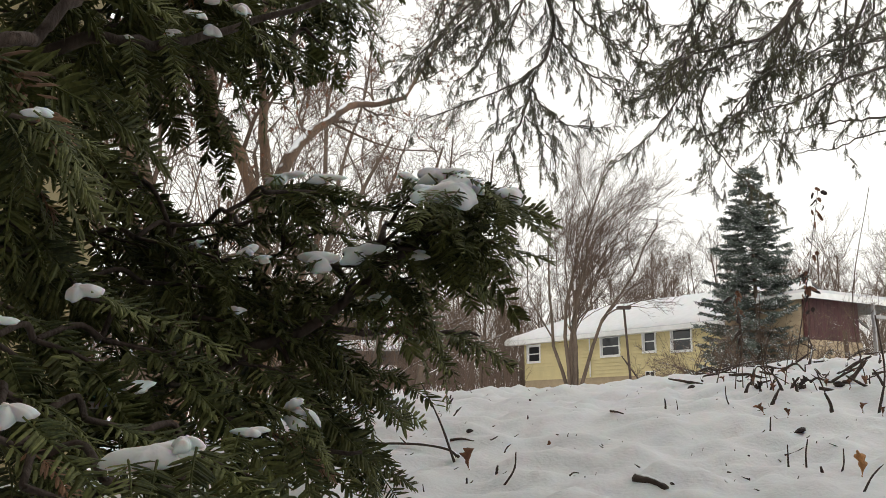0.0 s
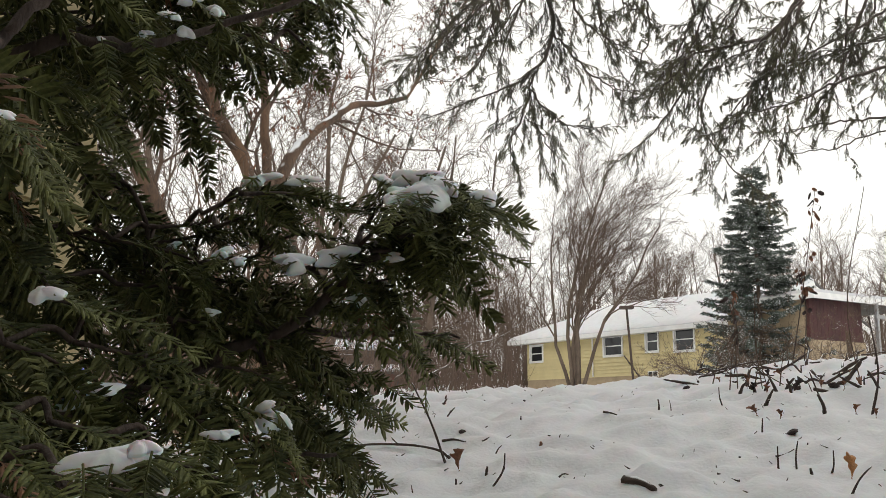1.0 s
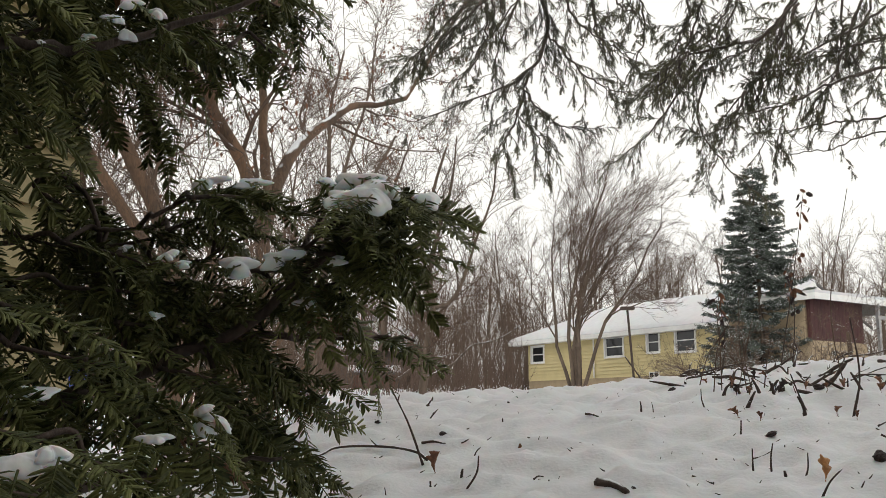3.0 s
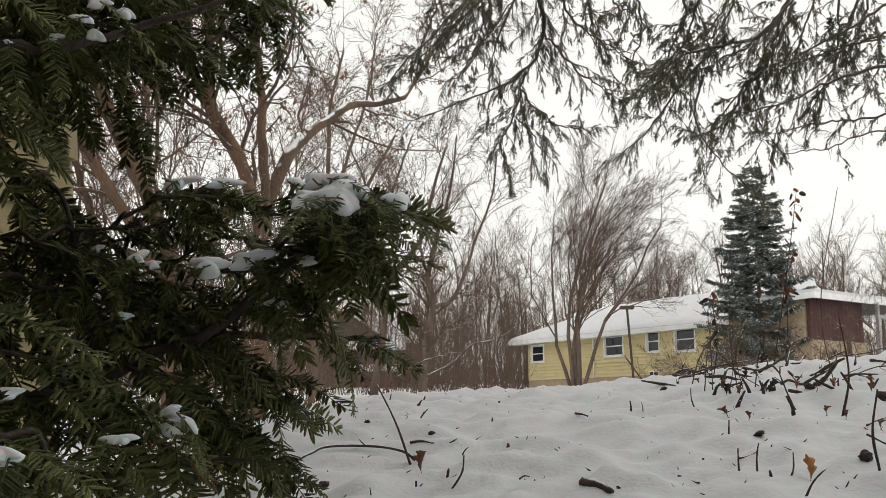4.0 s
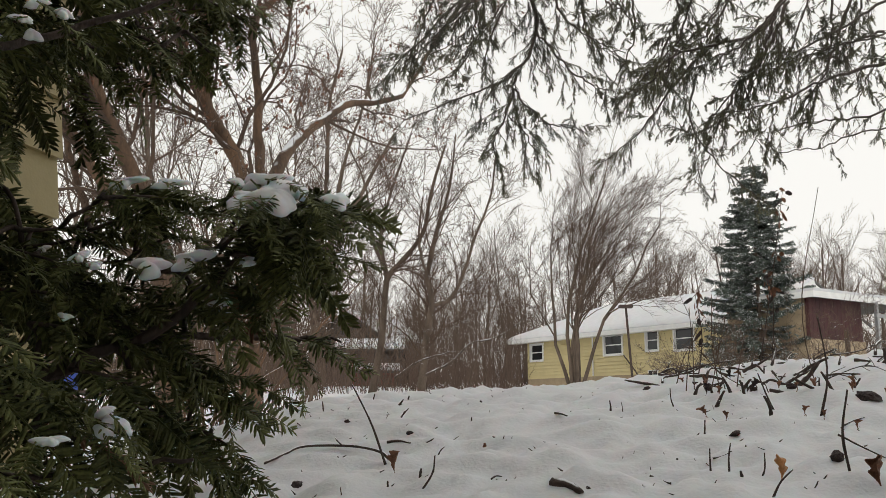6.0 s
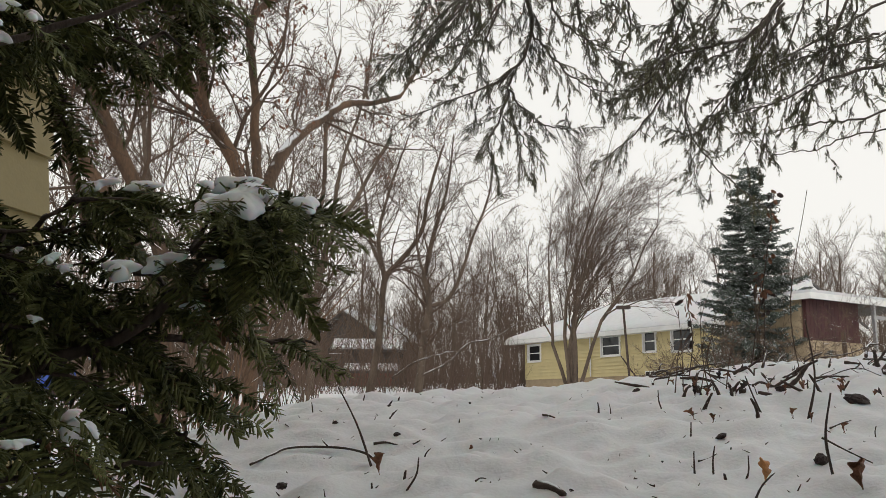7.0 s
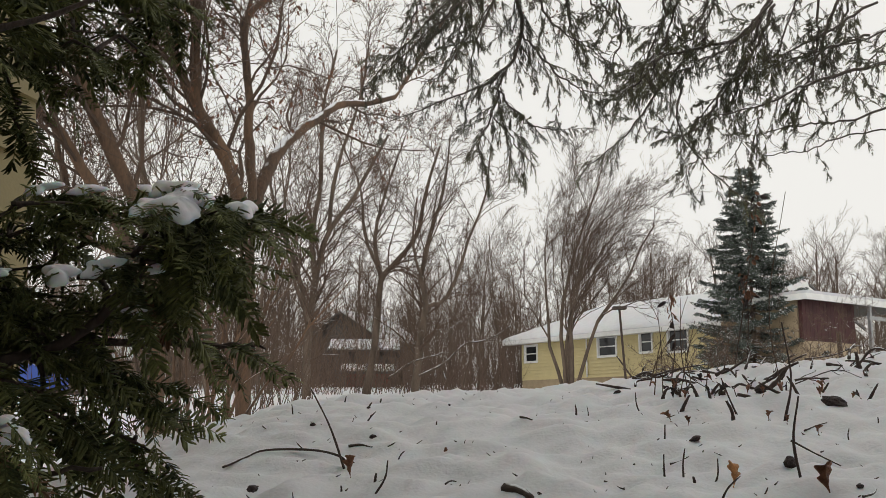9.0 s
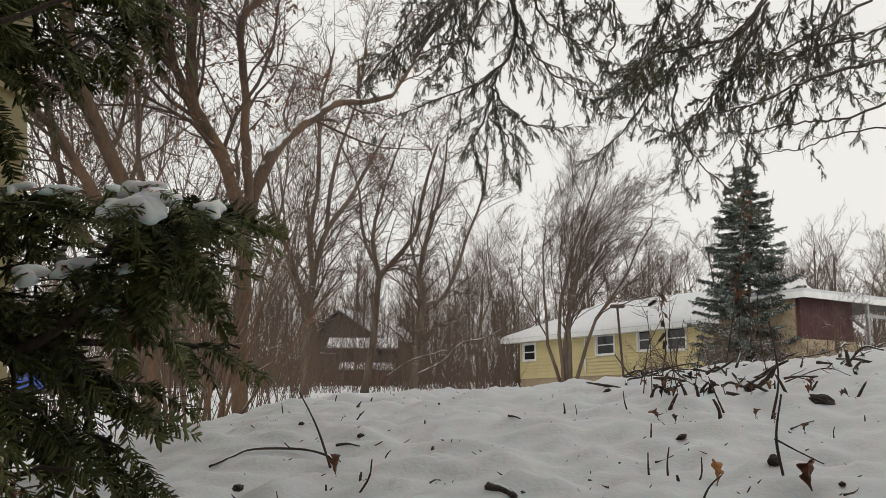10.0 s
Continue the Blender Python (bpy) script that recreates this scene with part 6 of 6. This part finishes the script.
twig_thing((1.055, 3.193, 0.108), (1.028, 3.140, 0.418), 0.0018, TWIG, forks=3, seed=62, label="thin leafless weed stem in the brush pile")
twig_thing((1.127, 3.191, 0.126), (0.964, 3.165, 0.275), 0.0018, TWIG, forks=3, seed=63, label="thin leafless weed stem in the brush pile")
weed((1.456, 4.060, 0.153), (1.518, 3.992, 0.571), (1.563, 3.926, 0.945), 0.0028, 61, "tall dry weed with curled brown leaves")
weed((1.123, 3.766, 0.095), (1.150, 3.732, 0.316), (1.124, 3.702, 0.487), 0.0028, 62, "dry weed with drooping dead leaves")
weed((1.510, 4.065, 0.125), (1.527, 4.016, 0.432), (1.508, 3.984, 0.617), 0.0028, 63, "dry weed with drooping dead leaves")
twig_thing((13.243, 30.485, 0.870), (12.876, 30.171, 2.647), 0.13, WARMBARK, name="stump", label="leaning orange-brown broken trunk by the house", seed=88)
leaf_thing((0.985, 1.930, -0.093), 0.0586, LEAF, 910, stand=70, label="red-brown oak leaf upright in the snow")
chunk((1.038, 1.928, -0.079), 0.0084, 1214, DARKPOD, flat=0.60)
twig_thing((1.004, 1.839, -0.090), (1.078, 1.949, -0.084), 0.0025, DEADWOOD, forks=0, seed=512, label="dark dead stick lying on the snow")
twig_thing((1.170, 2.531, 0.012), (1.270, 2.640, 0.031), 0.0028, DEADWOOD, forks=0, seed=513, label="dark dead stick lying on the snow")
twig_thing((1.211, 2.371, -0.012), (1.212, 2.367, 0.020), 0.0020, DEADWOOD, forks=0, seed=65)
twig_thing((1.385, 2.598, 0.026), (1.385, 2.596, 0.046), 0.0022, DEADWOOD, forks=0, seed=66)
twig_thing((1.805, 3.631, 0.212), (1.790, 3.621, 0.280), 0.0104, DEADWOOD, forks=1, seed=67)
twig_thing((1.938, 3.738, 0.239), (1.798, 3.737, 0.255), 0.0065, DEADWOOD, forks=1, seed=68)
chunk((-0.156, 2.280, -0.116), 0.0163, 1216, DARKPOD, flat=0.50)
twig_thing((-0.261, 2.938, 0.013), (-0.249, 2.919, 0.006), 0.0025, DEADWOOD, forks=0, seed=514, label="dark dead stick lying on the snow")
# ---- yard before the house ----
post = thing("feeder_post", "leaning dark post with a flat feeder box on top", "post", at=(8.071, 40.480, 0.684))
s = Shape()
s.tube([(0, 0, 0), (-0.332, -0.530, 3.810)], [0.055, 0.05], 8)
part("pole", s, DEADWOOD, post)
s = Shape()
s.box((-0.612, -0.730, 3.750), (-0.052, -0.330, 3.870))
part("tray", s, DEADWOOD, post, "flat feeder tray")
twig_thing((8.673, 40.463, 1.078), (7.640, 40.305, 2.480), 0.05, DEADWOOD, name="fallen_pole", label="dark pole leaning in the yard", seed=81)
bin_at = (-4.843, 12.256, 0.321)
tarp = thing("tarp_stack", "bright blue tarp over a stack on a wooden lattice stand", "tarp", at=(bin_at[0], bin_at[1], top(bin_at[0], bin_at[1])))
s = Shape()
s.add([(-0.2, -0.3, 0.6), (0.2, -0.3, 0.6), (0.22, 0.3, 0.6), (-0.2, 0.3, 0.6), (-0.19, -0.27, 0.93), (0.17, -0.28, 0.88), (0.19, 0.28, 0.9), (-0.17, 0.27, 0.95)], [(0, 3, 2, 1), (4, 5, 6, 7), (0, 1, 5, 4), (1, 2, 6, 5), (2, 3, 7, 6), (3, 0, 4, 7)])
part("tarp", s, BLUE, tarp, "bright blue tarp")
s = Shape()
s.box((-0.5, -0.32, 0.55), (0.6, 0.35, 0.598))
part("stand_top", s, DEADWOOD, tarp)
for k in range(9):
    s = Shape()
    s.tube([(-0.46 + k * 0.125, -0.34, -0.1), (-0.46 + k * 0.125, -0.34, 0.55)], [0.012, 0.012], 4)
    part("slat", s, DEADWOOD, tarp)
for k in range(4):
    s = Shape()
    s.tube([(-0.5, -0.36, 0.08 + k * 0.13), (0.6, -0.36, 0.08 + k * 0.13)], [0.01, 0.01], 4)
    part("rail", s, DEADWOOD, tarp)
# shrubs before the house
bare_tree(91, 2.1, 0.022, 3, "shrub", "low bare shrub loaded with snow by the house", SNOWYBARK, SNOWYBARK, "yard shrubs", stems=7, fan=0.7, at=(13.70, 33.56, top(13.70, 33.56)), kids=(4, 6), ratio=0.55, spread=(25, 60), wander=0.2, lift=0.03, min_r=0.004)
bare_tree(92, 1.9, 0.022, 3, "shrub", "low bare shrub loaded with snow by the house", SNOWYBARK, SNOWYBARK, "yard shrubs", stems=7, fan=0.7, at=(14.17, 36.60, top(14.17, 36.60)), kids=(4, 6), ratio=0.55, spread=(25, 60), wander=0.2, lift=0.03, min_r=0.004)
bare_tree(93, 2.6, 0.022, 3, "shrub", "tangled leafless shrub before the house", TWIG, TWIG, "yard shrubs", stems=7, fan=0.7, at=(8.09, 26.46, top(8.09, 26.46)), kids=(4, 6), ratio=0.55, spread=(25, 60), wander=0.2, lift=0.03, min_r=0.004)
bare_tree(94, 2.3, 0.022, 3, "shrub", "tangled leafless shrub before the house", TWIG, TWIG, "yard shrubs", stems=7, fan=0.7, at=(8.56, 24.44, top(8.56, 24.44)), kids=(4, 6), ratio=0.55, spread=(25, 60), wander=0.2, lift=0.03, min_r=0.004)
bare_tree(95, 2.8, 0.022, 3, "shrub", "tangled leafless shrub before the house", TWIG, TWIG, "yard shrubs", stems=7, fan=0.7, at=(8.23, 30.50, top(8.23, 30.50)), kids=(4, 6), ratio=0.55, spread=(25, 60), wander=0.2, lift=0.03, min_r=0.004)
bare_tree(96, 3.6, 0.022, 3, "shrub", "tangled leafless shrub before the house", TWIG, TWIG, "yard shrubs", stems=7, fan=0.7, at=(12.57, 28.50, top(12.57, 28.50)), kids=(4, 6), ratio=0.55, spread=(25, 60), wander=0.2, lift=0.03, min_r=0.004)
# stems and dry grass in the hollow beside the mound
hedge = (-2.25, 10.0, top(-2.25, 10.0))
bare_tree(97, 3.2, 0.022, 2, "shrub", "clump of dark leafless stems fanning up beside the mound", WARMBARK, TWIG, "yard shrubs", stems=16, fan=0.34, at=hedge, kids=(3, 5), ratio=0.5, spread=(18, 45), wander=0.12, lift=0.04, min_r=0.004)
s, gr = Shape(), np.random.default_rng(41)
for k in range(420):
    x, y = -2.45 + gr.normal(0, 0.16), 9.6 + gr.normal(0, 0.2)
    d = unit((gr.normal(0, 0.35), gr.normal(0, 0.35), 1))
    b, ln = np.array((x, y, top(x, y) - 0.02)), gr.uniform(0.15, 0.5)
    s.tube([b, b + d * ln * 0.6, b + d * ln + (gr.normal(0, 0.05), gr.normal(0, 0.05), -0.06)], [0.004, 0.003, 0.001], 3, cap=False)
tagged(part("dry_grass", s, TAN), "tuft of tan dry grass standing in the snow", "grass", kind="stuff")
